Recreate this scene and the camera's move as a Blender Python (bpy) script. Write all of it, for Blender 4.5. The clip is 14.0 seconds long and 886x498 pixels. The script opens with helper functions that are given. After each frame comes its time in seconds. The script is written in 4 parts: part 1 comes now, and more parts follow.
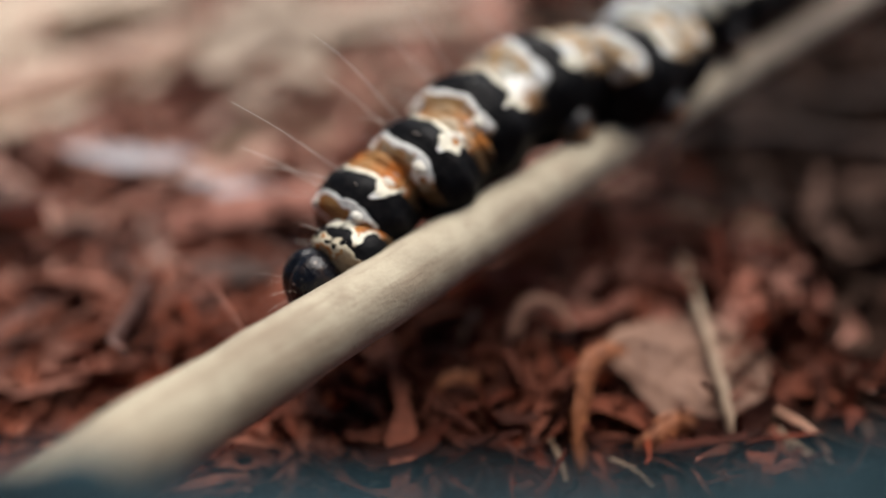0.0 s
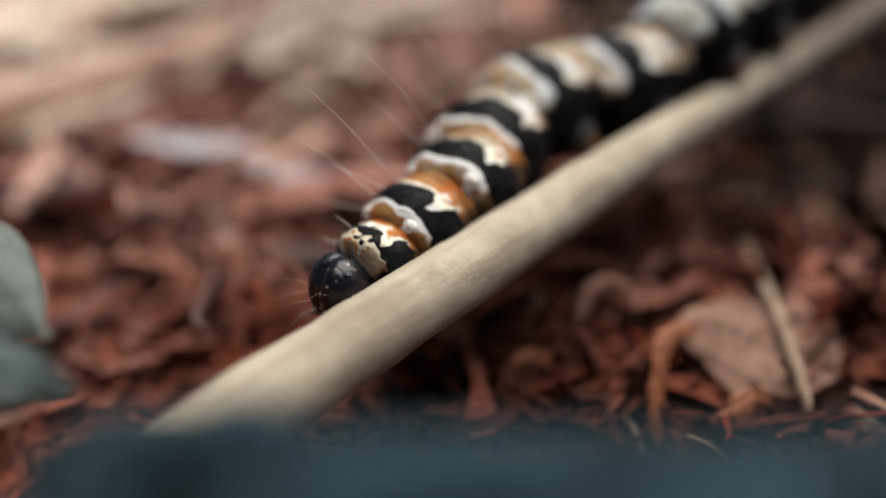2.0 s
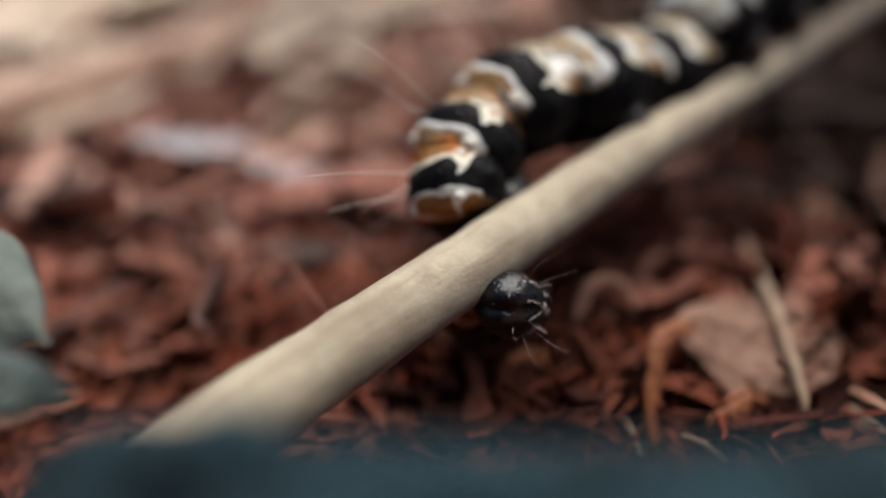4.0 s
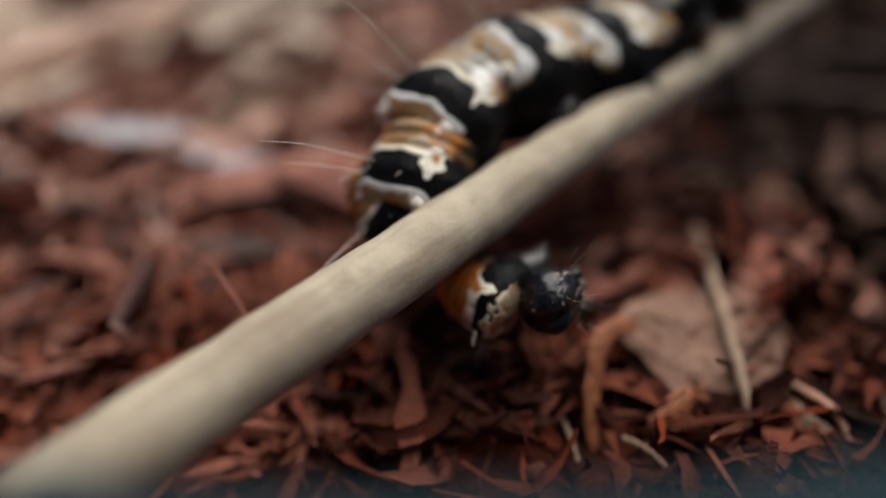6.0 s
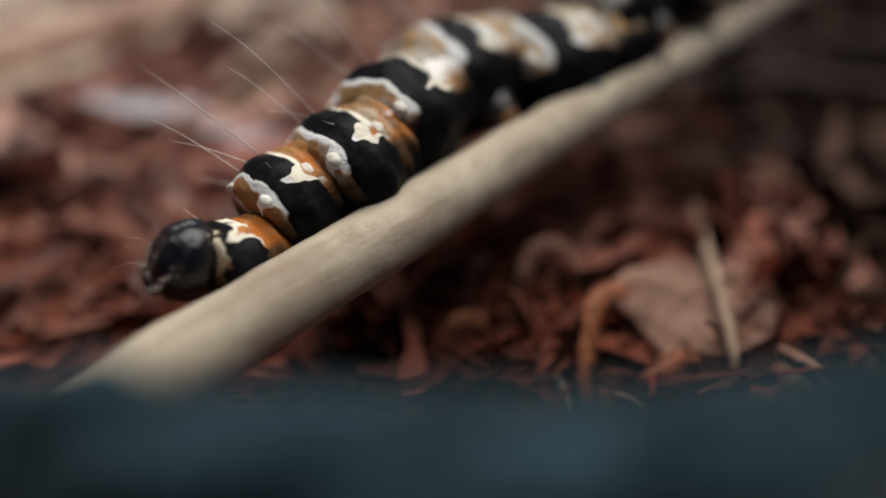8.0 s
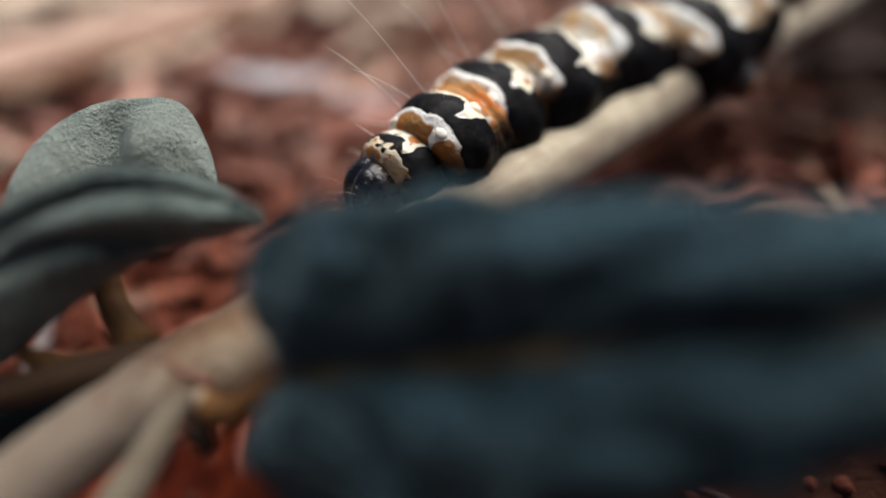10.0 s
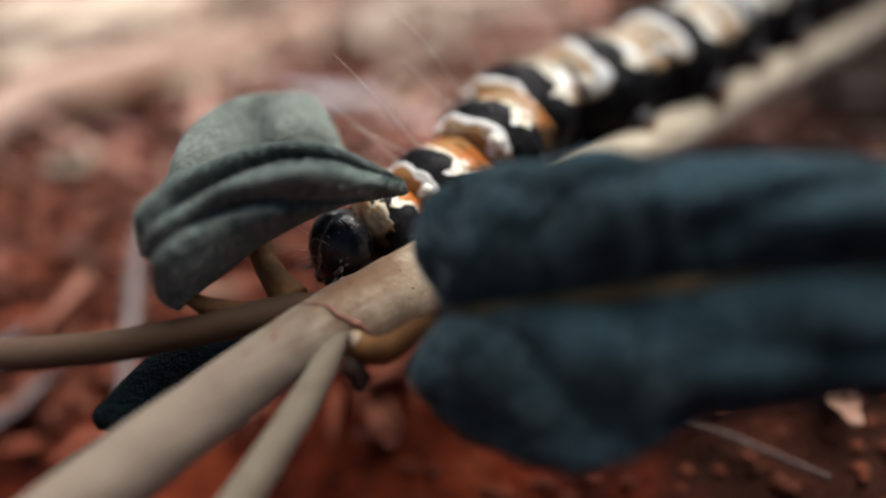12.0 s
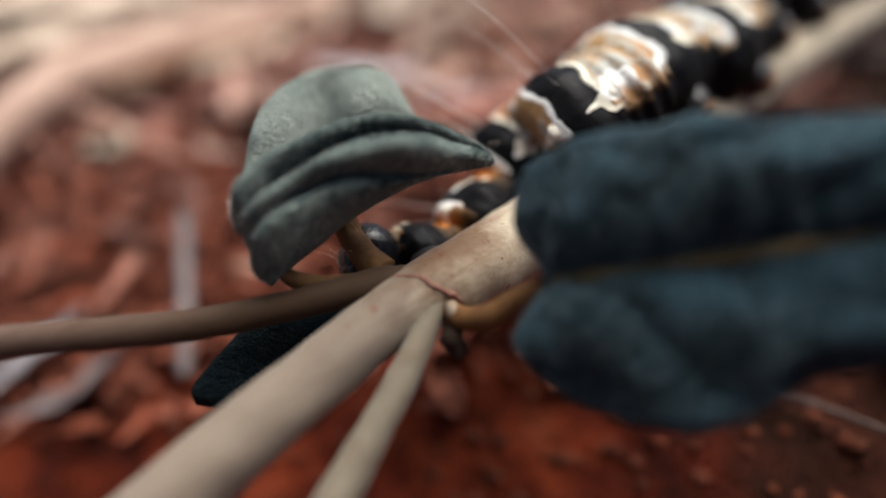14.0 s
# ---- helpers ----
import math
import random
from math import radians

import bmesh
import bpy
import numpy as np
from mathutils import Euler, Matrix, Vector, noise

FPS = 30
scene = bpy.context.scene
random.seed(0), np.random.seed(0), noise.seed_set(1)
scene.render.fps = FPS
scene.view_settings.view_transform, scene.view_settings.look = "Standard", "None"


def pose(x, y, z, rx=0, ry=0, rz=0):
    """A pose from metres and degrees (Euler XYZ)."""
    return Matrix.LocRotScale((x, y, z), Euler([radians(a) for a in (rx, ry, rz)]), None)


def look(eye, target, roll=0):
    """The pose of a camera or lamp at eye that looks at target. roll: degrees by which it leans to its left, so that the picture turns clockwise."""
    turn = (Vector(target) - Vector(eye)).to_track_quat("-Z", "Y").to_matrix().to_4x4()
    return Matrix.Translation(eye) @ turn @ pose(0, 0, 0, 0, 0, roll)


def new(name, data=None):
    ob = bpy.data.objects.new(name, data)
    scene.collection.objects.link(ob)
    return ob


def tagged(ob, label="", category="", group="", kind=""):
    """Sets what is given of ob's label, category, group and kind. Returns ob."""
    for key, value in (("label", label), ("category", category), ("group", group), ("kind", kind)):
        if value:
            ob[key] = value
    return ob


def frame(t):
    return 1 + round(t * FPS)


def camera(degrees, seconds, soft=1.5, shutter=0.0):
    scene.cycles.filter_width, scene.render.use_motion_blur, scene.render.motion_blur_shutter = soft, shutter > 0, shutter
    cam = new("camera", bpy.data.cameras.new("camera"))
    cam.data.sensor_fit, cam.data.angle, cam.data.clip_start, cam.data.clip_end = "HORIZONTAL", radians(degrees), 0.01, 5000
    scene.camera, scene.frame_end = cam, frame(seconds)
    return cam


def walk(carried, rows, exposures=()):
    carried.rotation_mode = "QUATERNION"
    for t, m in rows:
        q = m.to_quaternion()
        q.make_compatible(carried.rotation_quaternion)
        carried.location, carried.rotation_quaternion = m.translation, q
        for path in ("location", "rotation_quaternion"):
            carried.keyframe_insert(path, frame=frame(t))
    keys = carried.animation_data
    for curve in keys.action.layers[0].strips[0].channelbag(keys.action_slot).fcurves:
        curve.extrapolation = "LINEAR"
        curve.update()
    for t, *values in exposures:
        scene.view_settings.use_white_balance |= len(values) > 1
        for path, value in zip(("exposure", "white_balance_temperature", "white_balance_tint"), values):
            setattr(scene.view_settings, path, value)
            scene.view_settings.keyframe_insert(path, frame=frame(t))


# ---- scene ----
MM = 0.001


def mm(x, y, z):
    """A place from millimetres."""
    return Vector((x, y, z)) * MM


# the camera's way: seconds, x, y, z in mm, tilt, heading, lean in degrees
PATH = [
    (0, -0.00, 0.00, 28.90, 59.15, -2.50, 1.31),
    (0.5, -1.69, 0.16, 28.69, 58.87, -2.00, 0.78),
    (1, -2.80, -0.48, 28.39, 58.48, -0.82, 0.46),
    (1.5, -3.02, -0.71, 28.23, 58.23, -0.26, 0.42),
    (2, -3.27, -0.85, 28.48, 58.49, -0.21, 0.10),
    (4.5, -2.13, -0.52, 29.09, 56.95, 0.55, -0.66),
    (5, -1.39, 0.45, 29.05, 56.32, -0.48, -0.36),
    (5.5, -1.05, 0.83, 28.99, 56.42, -0.86, -0.26),
    (6, 0.17, 1.55, 29.09, 55.51, -1.69, -0.17),
    (6.5, 1.21, 1.35, 29.28, 55.59, -2.01, -0.09),
    (7, 2.02, 1.10, 29.21, 55.09, -2.09, -0.05),
    (7.5, 1.54, 0.82, 28.91, 54.23, -1.65, -0.11),
    (7.8, 1.54, -0.44, 28.56, 55.10, -0.95, 0.30),
    (8, 0.50, -1.01, 28.50, 55.16, -0.65, 0.12),
    (8.5, -1.84, -2.55, 28.54, 56.26, 0.67, -0.40),
    (9, -4.19, -3.92, 27.93, 56.48, 2.10, -0.89),
    (9.2, -4.97, -4.36, 27.32, 56.28, 2.49, -0.97),
    (11.3, -11.45, -11.82, 25.78, 58.76, 1.41, 0.47),
    (11.5, -12.13, -12.15, 25.71, 59.64, 1.14, 1.10),
    (12, -13.65, -12.89, 25.72, 59.95, 1.21, 1.00),
    (12.5, -16.39, -13.20, 25.15, 58.94, 1.24, 0.03),
    (13, -17.24, -13.98, 24.44, 56.44, 1.72, -0.02),
    (13.5, -18.03, -13.19, 25.48, 57.53, 0.93, -0.21),
    (14, -18.23, -13.34, 25.54, 57.87, 0.70, -0.10),
]
cam = camera(70, 14.0, soft=1.7)
cam.data.dof.use_dof = True
cam.data.dof.focus_distance = 0.0319
cam.data.dof.aperture_fstop = 7.6
walk(cam, [(t, pose(x * MM, y * MM, z * MM, tilt, 0, heading) @ pose(0, 0, 0, 0, 0, lean))
           for t, x, y, z, tilt, heading, lean in PATH], exposures=[(0, 0.36), (2, 0.30), (4.5, 0.17), (5.5, 0.08), (6.5, -0.08), (7.5, -0.18), (8.2, -0.06), (9, 0.21), (11.5, 0.66), (12, 0.64), (13, 0.66), (13.5, 0.74), (14, 0.76)])

# ---- light: a soft bright day under thin cloud ----
world = bpy.data.worlds.new("world")
scene.world = world
world.use_nodes = True
sky = world.node_tree.nodes.new("ShaderNodeTexSky")
sky.sky_type = "NISHITA"
sky.sun_disc = False
sky.sun_elevation = radians(68)
sky.sun_rotation = radians(30)
world.node_tree.nodes["Background"].inputs["Strength"].default_value = 0.035
world.node_tree.links.new(sky.outputs["Color"], world.node_tree.nodes["Background"].inputs["Color"])
sun = new("sun", bpy.data.lights.new("sun", "SUN"))
sun.data.energy = 5.0
sun.data.angle = radians(58)
sun.data.color = (1.0, 0.965, 0.93)
sun.matrix_world = look((0.20, 0.34, 1.0), (0, 0, 0))


# ---- node helpers ----
class Nodes:
    """A material's node tree, with short ways to add nodes."""

    def __init__(self, name):
        self.mat = bpy.data.materials.new(name)
        self.mat.use_nodes = True
        self.tree = self.mat.node_tree
        self.shader = self.tree.nodes["Principled BSDF"]
        self.coord = self.add("ShaderNodeTexCoord").outputs["Object"]

    def add(self, kind, **inputs):
        node = self.tree.nodes.new(kind)
        for key, value in inputs.items():
            self.put(node.inputs[key.replace("_", " ")], value)
        return node

    def put(self, socket, value):
        if isinstance(value, bpy.types.NodeSocket):
            self.tree.links.new(value, socket)
        else:
            socket.default_value = (*value, 1.0) if isinstance(value, tuple) and len(value) == 3 and socket.type == "RGBA" else value

    def math(self, op, a, b=0.0, c=0.0):
        node = self.tree.nodes.new("ShaderNodeMath")
        node.operation = op
        for socket, value in zip(node.inputs, (a, b, c)):
            self.put(socket, value)
        return node.outputs[0]

    def noise(self, scale, detail=4.0, rough=0.55, at=None):
        """Noise whose grains are about scale mm wide."""
        node = self.add("ShaderNodeTexNoise", Vector=at or self.coord, Scale=1000.0 / scale, Detail=detail, Roughness=rough)
        return node.outputs["Fac"]

    def step(self, value, low, high, to_low=0.0, to_high=1.0):
        node = self.add("ShaderNodeMapRange", Value=value, From_Min=low, From_Max=high, To_Min=to_low, To_Max=to_high)
        return node.outputs["Result"]

    def mix(self, factor, a, b):
        node = self.tree.nodes.new("ShaderNodeMix")
        node.data_type = "RGBA"
        self.put(node.inputs[0], factor)
        self.put(node.inputs[6], a)
        self.put(node.inputs[7], b)
        return node.outputs[2]

    def ramp(self, value, *stops):
        node = self.add("ShaderNodeValToRGB", Fac=value)
        marks = node.color_ramp.elements
        for n, (place, colour) in enumerate(stops):
            mark = marks[n] if n < 2 else marks.new(place)
            mark.position = place
            mark.color = (*colour, 1.0)
        return node.outputs["Color"]

    def bump(self, height, depth):
        """Relief, depth in mm."""
        node = self.add("ShaderNodeBump", Height=height, Distance=depth * MM, Strength=1.0)
        self.put(self.shader.inputs["Normal"], node.outputs["Normal"])

    def finish(self, colour, rough=0.6, **others):
        self.put(self.shader.inputs["Base Color"], colour)
        self.put(self.shader.inputs["Roughness"], rough)
        for key, value in others.items():
            self.put(self.shader.inputs[key.replace("_", " ")], value)
        return self.mat


# ---- materials ----
def stem_material(name, pale, dull, under, fork=None, dark_by=None):
    """Downy bark; fork: a place in mm round which it is stained brown; dark_by: one towards which it darkens to olive
    brown.
    """
    n = Nodes(name)
    # grain drawn out along the stem
    along = n.add("ShaderNodeVectorMath", Vector=n.coord)
    along.operation = "DOT_PRODUCT"
    n.put(along.inputs[1], (0.7356, 0.66665, 0.1203))
    drawn = n.add("ShaderNodeVectorMath", Vector=(-0.662, -0.600, -0.108))
    drawn.operation = "SCALE"
    n.put(drawn.inputs["Scale"], along.outputs["Value"])
    grain = n.add("ShaderNodeVectorMath", Vector=n.coord)
    n.put(grain.inputs[1], drawn.outputs[0])
    grain = grain.outputs[0]
    fine, broad, streak = n.noise(0.22, 5, 0.6), n.noise(5.0, 3), n.noise(1.1, 4, 0.6, grain)
    colour = n.mix(n.step(n.math("ADD", n.math("MULTIPLY", broad, 0.6), n.math("MULTIPLY", n.noise(1.3, 4, 0.65), 0.4)), 0.38, 0.62), pale, dull)
    colour = n.mix(n.step(streak, 0.50, 0.72, 0.0, 0.6), colour, under)
    blotch = n.noise(2.4, 4, 0.6)
    colour = n.mix(n.step(blotch, 0.57, 0.74, 0.0, 0.45), colour, under)
    pits = n.noise(0.8, 2)
    colour = n.mix(n.step(pits, 0.69, 0.77, 0.0, 0.85), colour, (0.11, 0.065, 0.04))
    if fork:
        away = n.add("ShaderNodeVectorMath", Vector=n.coord)
        away.operation = "DISTANCE"
        n.put(away.inputs[1], tuple(x * MM for x in fork))
        below = n.add("ShaderNodeVectorMath", Vector=n.coord)
        below.operation = "DOT_PRODUCT"
        n.put(below.inputs[1], (-0.7356, -0.66665, -0.1203))
        # darker and browner on the stretch below the fork
        below_fork = n.math("ADD", below.outputs["Value"], 0.0791 + 0.001)
        colour = n.mix(n.step(n.math("ADD", below_fork, n.math("MULTIPLY", n.math("SUBTRACT", streak, 0.5), 0.02)), 0.0, 0.004, 0.0, 0.74), colour, (0.14, 0.102, 0.078))
        colour = n.mix(n.step(along.outputs["Value"], 0.127, 0.150, 0.0, 0.75), colour, (0.16, 0.115, 0.085))
        stain = n.math("ADD", n.math("MULTIPLY", away.outputs["Value"], 1 / (5.4 * MM)), n.math("MULTIPLY", n.math("SUBTRACT", n.noise(2.2, 4, 0.6), 0.5), 1.6))
        colour = n.mix(n.step(stain, 1.0, 0.35, 0.0, 0.85), colour, n.mix(streak, (0.080, 0.036, 0.014), (0.18, 0.086, 0.038)))
        speck = n.noise(0.5, 1)
        colour = n.mix(n.math("MULTIPLY", n.step(speck, 0.71, 0.75), n.step(stain, 1.9, 0.9)), colour, (0.14, 0.04, 0.025))
    if dark_by:
        away = n.add("ShaderNodeVectorMath", Vector=n.coord)
        away.operation = "DISTANCE"
        n.put(away.inputs[1], tuple(x * MM for x in dark_by))
        from_dark = n.math("ADD", away.outputs["Value"], n.math("MULTIPLY", n.math("SUBTRACT", broad, 0.5), 0.006))
        colour = n.mix(n.step(from_dark, 0.024, 0.009, 0.0, 0.92), colour, n.mix(streak, (0.024, 0.012, 0.005), (0.06, 0.031, 0.012)))
    n.bump(n.math("ADD", fine, n.math("MULTIPLY", streak, 1.0)), 0.048)
    return n.finish(colour, n.step(fine, 0.3, 0.7, 0.6, 0.85), Specular_IOR_Level=0.2, Sheen_Weight=0.05 if dark_by else 0.2, Sheen_Roughness=0.4)


def leaf_material(name, deep, pale, dusty, felt=0.3):
    n = Nodes(name)
    broad, fine, dots = n.noise(3.5, 3), n.noise(0.4, 5, 0.7), n.noise(0.16, 2)
    colour = n.mix(n.step(broad, 0.38, 0.66), deep, pale)
    colour = n.mix(n.step(fine, 0.5, 0.72, 0.0, 0.6), colour, dusty)
    veins = n.add("ShaderNodeTexVoronoi", Vector=n.coord, Scale=900.0).outputs["Distance"]
    down = n.noise(0.13, 2, 0.5, n.add("ShaderNodeMapping", Vector=n.coord, Scale=(1.0, 0.45, 0.45), Rotation=(0.4, 0.7, 0.5)).outputs[0])
    colour = n.mix(n.step(down, 0.60, 0.72, 0.0, 0.4), colour, dusty)
    n.bump(n.math("ADD", n.math("ADD", fine, n.math("MULTIPLY", veins, 0.5)), n.math("MULTIPLY", dots, 0.7)), 0.45)
    return n.finish(colour, n.step(fine, 0.3, 0.7, 0.5, 0.75), Specular_IOR_Level=0.06, Sheen_Weight=felt, Sheen_Roughness=0.35, Sheen_Tint=(0.68, 0.85, 0.95))


def plain_material(name, a, b, rough=0.6, grain=1.0, relief=0.1, **others):
    n = Nodes(name)
    broad, fine = n.noise(grain * 4, 3), n.noise(grain * 0.6, 5)
    colour = n.mix(n.step(n.math("ADD", n.math("MULTIPLY", broad, 0.6), n.math("MULTIPLY", fine, 0.4)), 0.35, 0.65), a, b)
    n.bump(fine, relief)
    return n.finish(colour, rough, **others)


def litter_material(name, *colours):
    """Loose flakes, each of its own shade."""
    n = Nodes(name)
    each = n.add("ShaderNodeNewGeometry").outputs["Random Per Island"]
    stops = [(k / (len(colours) - 1), c) for k, c in enumerate(colours)]
    colour = n.ramp(each, *stops)
    fine = n.noise(0.5, 5, 0.65)
    colour = n.mix(n.step(fine, 0.45, 0.75, 0.0, 0.6), colour, (0.05, 0.022, 0.014))
    n.bump(fine, 0.3)
    return n.finish(colour, 0.8, Specular_IOR_Level=0.15)


def ground_material():
    n = Nodes("red_soil")
    broad, middle, fine = n.noise(26, 4), n.noise(5, 5), n.noise(0.9, 6, 0.7)
    colour = n.ramp(n.math("ADD", n.math("MULTIPLY", broad, 0.5), n.math("MULTIPLY", middle, 0.5)),
                    (0.38, (0.016, 0.004, 0.0025)), (0.48, (0.085, 0.0125, 0.005)), (0.57, (0.21, 0.036, 0.013)), (0.68, (0.34, 0.085, 0.036)))
    colour = n.mix(n.step(fine, 0.52, 0.72, 0.0, 0.65), colour, (0.03, 0.010, 0.007))
    # a large dark brown patch to the east
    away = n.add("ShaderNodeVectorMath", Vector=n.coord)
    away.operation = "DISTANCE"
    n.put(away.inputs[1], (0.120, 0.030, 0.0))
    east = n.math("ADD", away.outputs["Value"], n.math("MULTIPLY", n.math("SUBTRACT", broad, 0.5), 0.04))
    dark_soil = n.mix(middle, (0.010, 0.006, 0.004), (0.055, 0.030, 0.020))
    colour = n.mix(n.step(east, 0.120, 0.106, 0.0, 0.88), colour, dark_soil)
    # shade under the big leaf, painted into the soil of the bank
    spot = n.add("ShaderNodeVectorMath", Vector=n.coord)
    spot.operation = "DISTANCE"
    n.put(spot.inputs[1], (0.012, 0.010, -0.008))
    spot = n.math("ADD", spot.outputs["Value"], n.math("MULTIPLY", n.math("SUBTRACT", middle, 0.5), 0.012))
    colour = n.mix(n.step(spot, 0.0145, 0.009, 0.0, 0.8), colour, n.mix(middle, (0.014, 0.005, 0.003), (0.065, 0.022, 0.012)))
    n.bump(n.math("ADD", middle, n.math("MULTIPLY", fine, 0.5)), 2.0)
    return n.finish(colour, 0.9, Specular_IOR_Level=0.08)


BLACK, CREAM, WHITE, DULL = (0.004, 0.004, 0.0045), (0.70, 0.65, 0.52), (0.84, 0.82, 0.77), (0.58, 0.50, 0.36)


def skin_material(name, length, fold, fold_pale, split, belly, band=0.20, under=0.45, knobs=0.6, wedge=1.0, collar=False, furrow=(0.16, 0.075, 0.025), flank=0.30, rim=1.0, low_fold=None, pale=None):
    """Banded skin: a black ring between pale edges, then a coloured fold; length of the ring in mm, split: where a pale wedge
    cuts into the black from behind (wedge: how deep), belly: where the dark underside begins (radians from the back's middle);
    low_fold: the fold's colour on the flanks."""
    pale_rear, pale_front = pale or (CREAM, WHITE)
    n = Nodes(name)
    each = n.math("MULTIPLY", n.add("ShaderNodeObjectInfo").outputs["Random"], 0.05)
    at = n.add("ShaderNodeVectorMath", Vector=n.coord)
    n.put(at.inputs[1], each)
    at = at.outputs[0]
    wob, wob2 = n.noise(2.3, 1.5, 0.5, at), n.noise(1.5, 1.5, 0.5, n.add("ShaderNodeMapping", Vector=at, Location=(0.013, 0.02, 0.007)).outputs[0])
    xyz = n.add("ShaderNodeSeparateXYZ", Vector=n.coord).outputs
    plain = n.math("MULTIPLY", xyz[1], 1.0 / (length * MM))
    along = n.math("ADD", plain, n.math("MULTIPLY", n.math("SUBTRACT", wob, 0.5), 0.24))
    side = n.math("ADD", n.math("ARCTAN2", n.math("ABSOLUTE", xyz[0]), xyz[2]), n.math("MULTIPLY", n.math("SUBTRACT", wob2, 0.5), 0.6))
    fine, crease, blot = n.noise(0.45, 4, 0.6, at), n.noise(1.3, 3, 0.5, at), n.noise(1.7, 1.0, 0.5, at)
    if low_fold:
        fold = n.mix(n.step(side, 0.2, 0.55), fold, low_fold)
    colour = n.mix(n.step(crease, 0.44, 0.62), fold, fold_pale)
    # a few wrinkles round the fold
    wrinkle = n.math("COSINE", n.math("ADD", n.math("MULTIPLY", n.math("ADD", plain, 0.30), 27.0), n.math("MULTIPLY", n.math("SUBTRACT", crease, 0.5), 9.0)))
    colour = n.mix(n.step(wrinkle, 0.35, 0.95, 0.0, 0.35), colour, furrow)
    if collar:
        along = n.math("ADD", along, n.math("MULTIPLY", n.math("SUBTRACT", n.noise(0.9, 1.0, 0.5, at), 0.5), 0.5))
    # the black ring: even in front, cut by a pale wedge from behind, broad on the flank
    rear = n.step(side, split - 0.05, split + 0.16, band, flank)
    cut = n.math("MULTIPLY", n.math("MULTIPLY", n.step(side, split - 0.26, split - 0.10), n.step(side, split + 0.12, split - 0.02)), wedge)
    rear = n.math("SUBTRACT", rear, n.math("MULTIPLY", cut, band + 0.08))
    front = n.step(side, split - 0.1, split + 0.3, band, flank * 0.85)
    over = n.math("MAXIMUM", n.math("SUBTRACT", along, front), n.math("SUBTRACT", n.math("MULTIPLY", along, -1.0), rear))
    over = n.math("ADD", over, n.math("MULTIPLY", n.math("SUBTRACT", fine, 0.5), 0.06))
    low = n.step(side, belly + 0.12, belly - 0.05)
    ahead = n.step(along, -0.02, 0.02)
    # pale edges before and behind it
    wide = n.math("ADD", n.step(ahead, 0.0, 1.0, 0.088 * rim, 0.062 * rim), n.math("ADD", n.math("MULTIPLY", cut, 0.22), n.math("MULTIPLY", n.math("SUBTRACT", blot, 0.5), 0.12)))
    edge = n.math("MULTIPLY", n.step(n.math("SUBTRACT", over, wide), 0.012, -0.012), low)
    colour = n.mix(edge, colour, n.mix(ahead, pale_rear, pale_front))
    if collar:
        colour = n.mix(n.math("MULTIPLY", n.step(along, 0.24, 0.30), n.step(side, belly + 0.3, belly)), colour, n.mix(n.step(crease, 0.4, 0.6), (0.16, 0.085, 0.04), (0.36, 0.27, 0.18)))
    else:
        # pale knobs on the fold, low on the flank
        knob = n.math("MULTIPLY", n.step(blot, 0.55, 0.60), n.math("MULTIPLY", n.step(side, belly + 0.05, belly - 0.1), n.step(side, knobs - 0.05, knobs + 0.1)))
        colour = n.mix(n.math("MULTIPLY", knob, 0.9), colour, pale_front)
    # greyish wrinkles in the pale skin
    colour = n.mix(n.step(fine, 0.58, 0.76, 0.0, 0.35), colour, (0.30, 0.22, 0.14))
    # brown underside between the black of the flanks
    colour = n.mix(n.step(side, belly + 0.02, belly + 0.25), colour, (0.075, 0.04, 0.016))
    dark = n.step(over, 0.012, -0.012)
    dark = n.math("MAXIMUM", dark, n.step(side, belly + under, belly + under + 0.15))
    colour = n.mix(dark, colour, n.mix(n.step(fine, 0.45, 0.75), BLACK, (0.012, 0.010, 0.010)))
    light = n.math("SUBTRACT", 1.0, dark)
    n.bump(n.math("MULTIPLY", n.math("ADD", n.math("MULTIPLY", fine, 0.6), crease), n.math("ADD", n.math("MULTIPLY", light, 0.7), 0.3)), 0.22)
    return n.finish(colour, n.step(dark, 0.0, 1.0, 0.58, 0.45), Specular_IOR_Level=n.step(dark, 0.0, 1.0, 0.14, 0.06))


def head_material():
    """Glossy black with shallow pits, brownish patches and a few pale flecks."""
    n = Nodes("glossy_black")
    fine, fleck, broad = n.noise(0.5, 3), n.noise(0.55, 1), n.noise(1.1, 3)
    colour = n.mix(n.step(broad, 0.50, 0.68), (0.004, 0.004, 0.006), (0.030, 0.016, 0.010))
    colour = n.mix(n.step(fleck, 0.69, 0.73), colour, (0.24, 0.20, 0.17))
    n.bump(n.math("ADD", n.math("MULTIPLY", fine, 0.35), broad), 0.16)
    return n.finish(colour, n.step(fine, 0.3, 0.7, 0.22, 0.38), Specular_IOR_Level=0.38)


STEM = stem_material("downy_stem", (0.45, 0.385, 0.28), (0.34, 0.28, 0.20), (0.20, 0.135, 0.09), (56.0, 52.9, 31.7))
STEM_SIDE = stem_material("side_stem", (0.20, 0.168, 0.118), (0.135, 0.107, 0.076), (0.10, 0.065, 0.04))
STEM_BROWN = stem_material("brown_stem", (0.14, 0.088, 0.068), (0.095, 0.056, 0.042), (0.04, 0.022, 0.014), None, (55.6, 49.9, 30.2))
MIDRIB = plain_material("olive_midrib", (0.13, 0.08, 0.018), (0.07, 0.05, 0.014), 0.6, 0.6, 0.08)
PETIOLE = plain_material("amber_petiole", (0.15, 0.070, 0.021), (0.085, 0.037, 0.012), 0.7, 0.6, 0.08, Specular_IOR_Level=0.2)
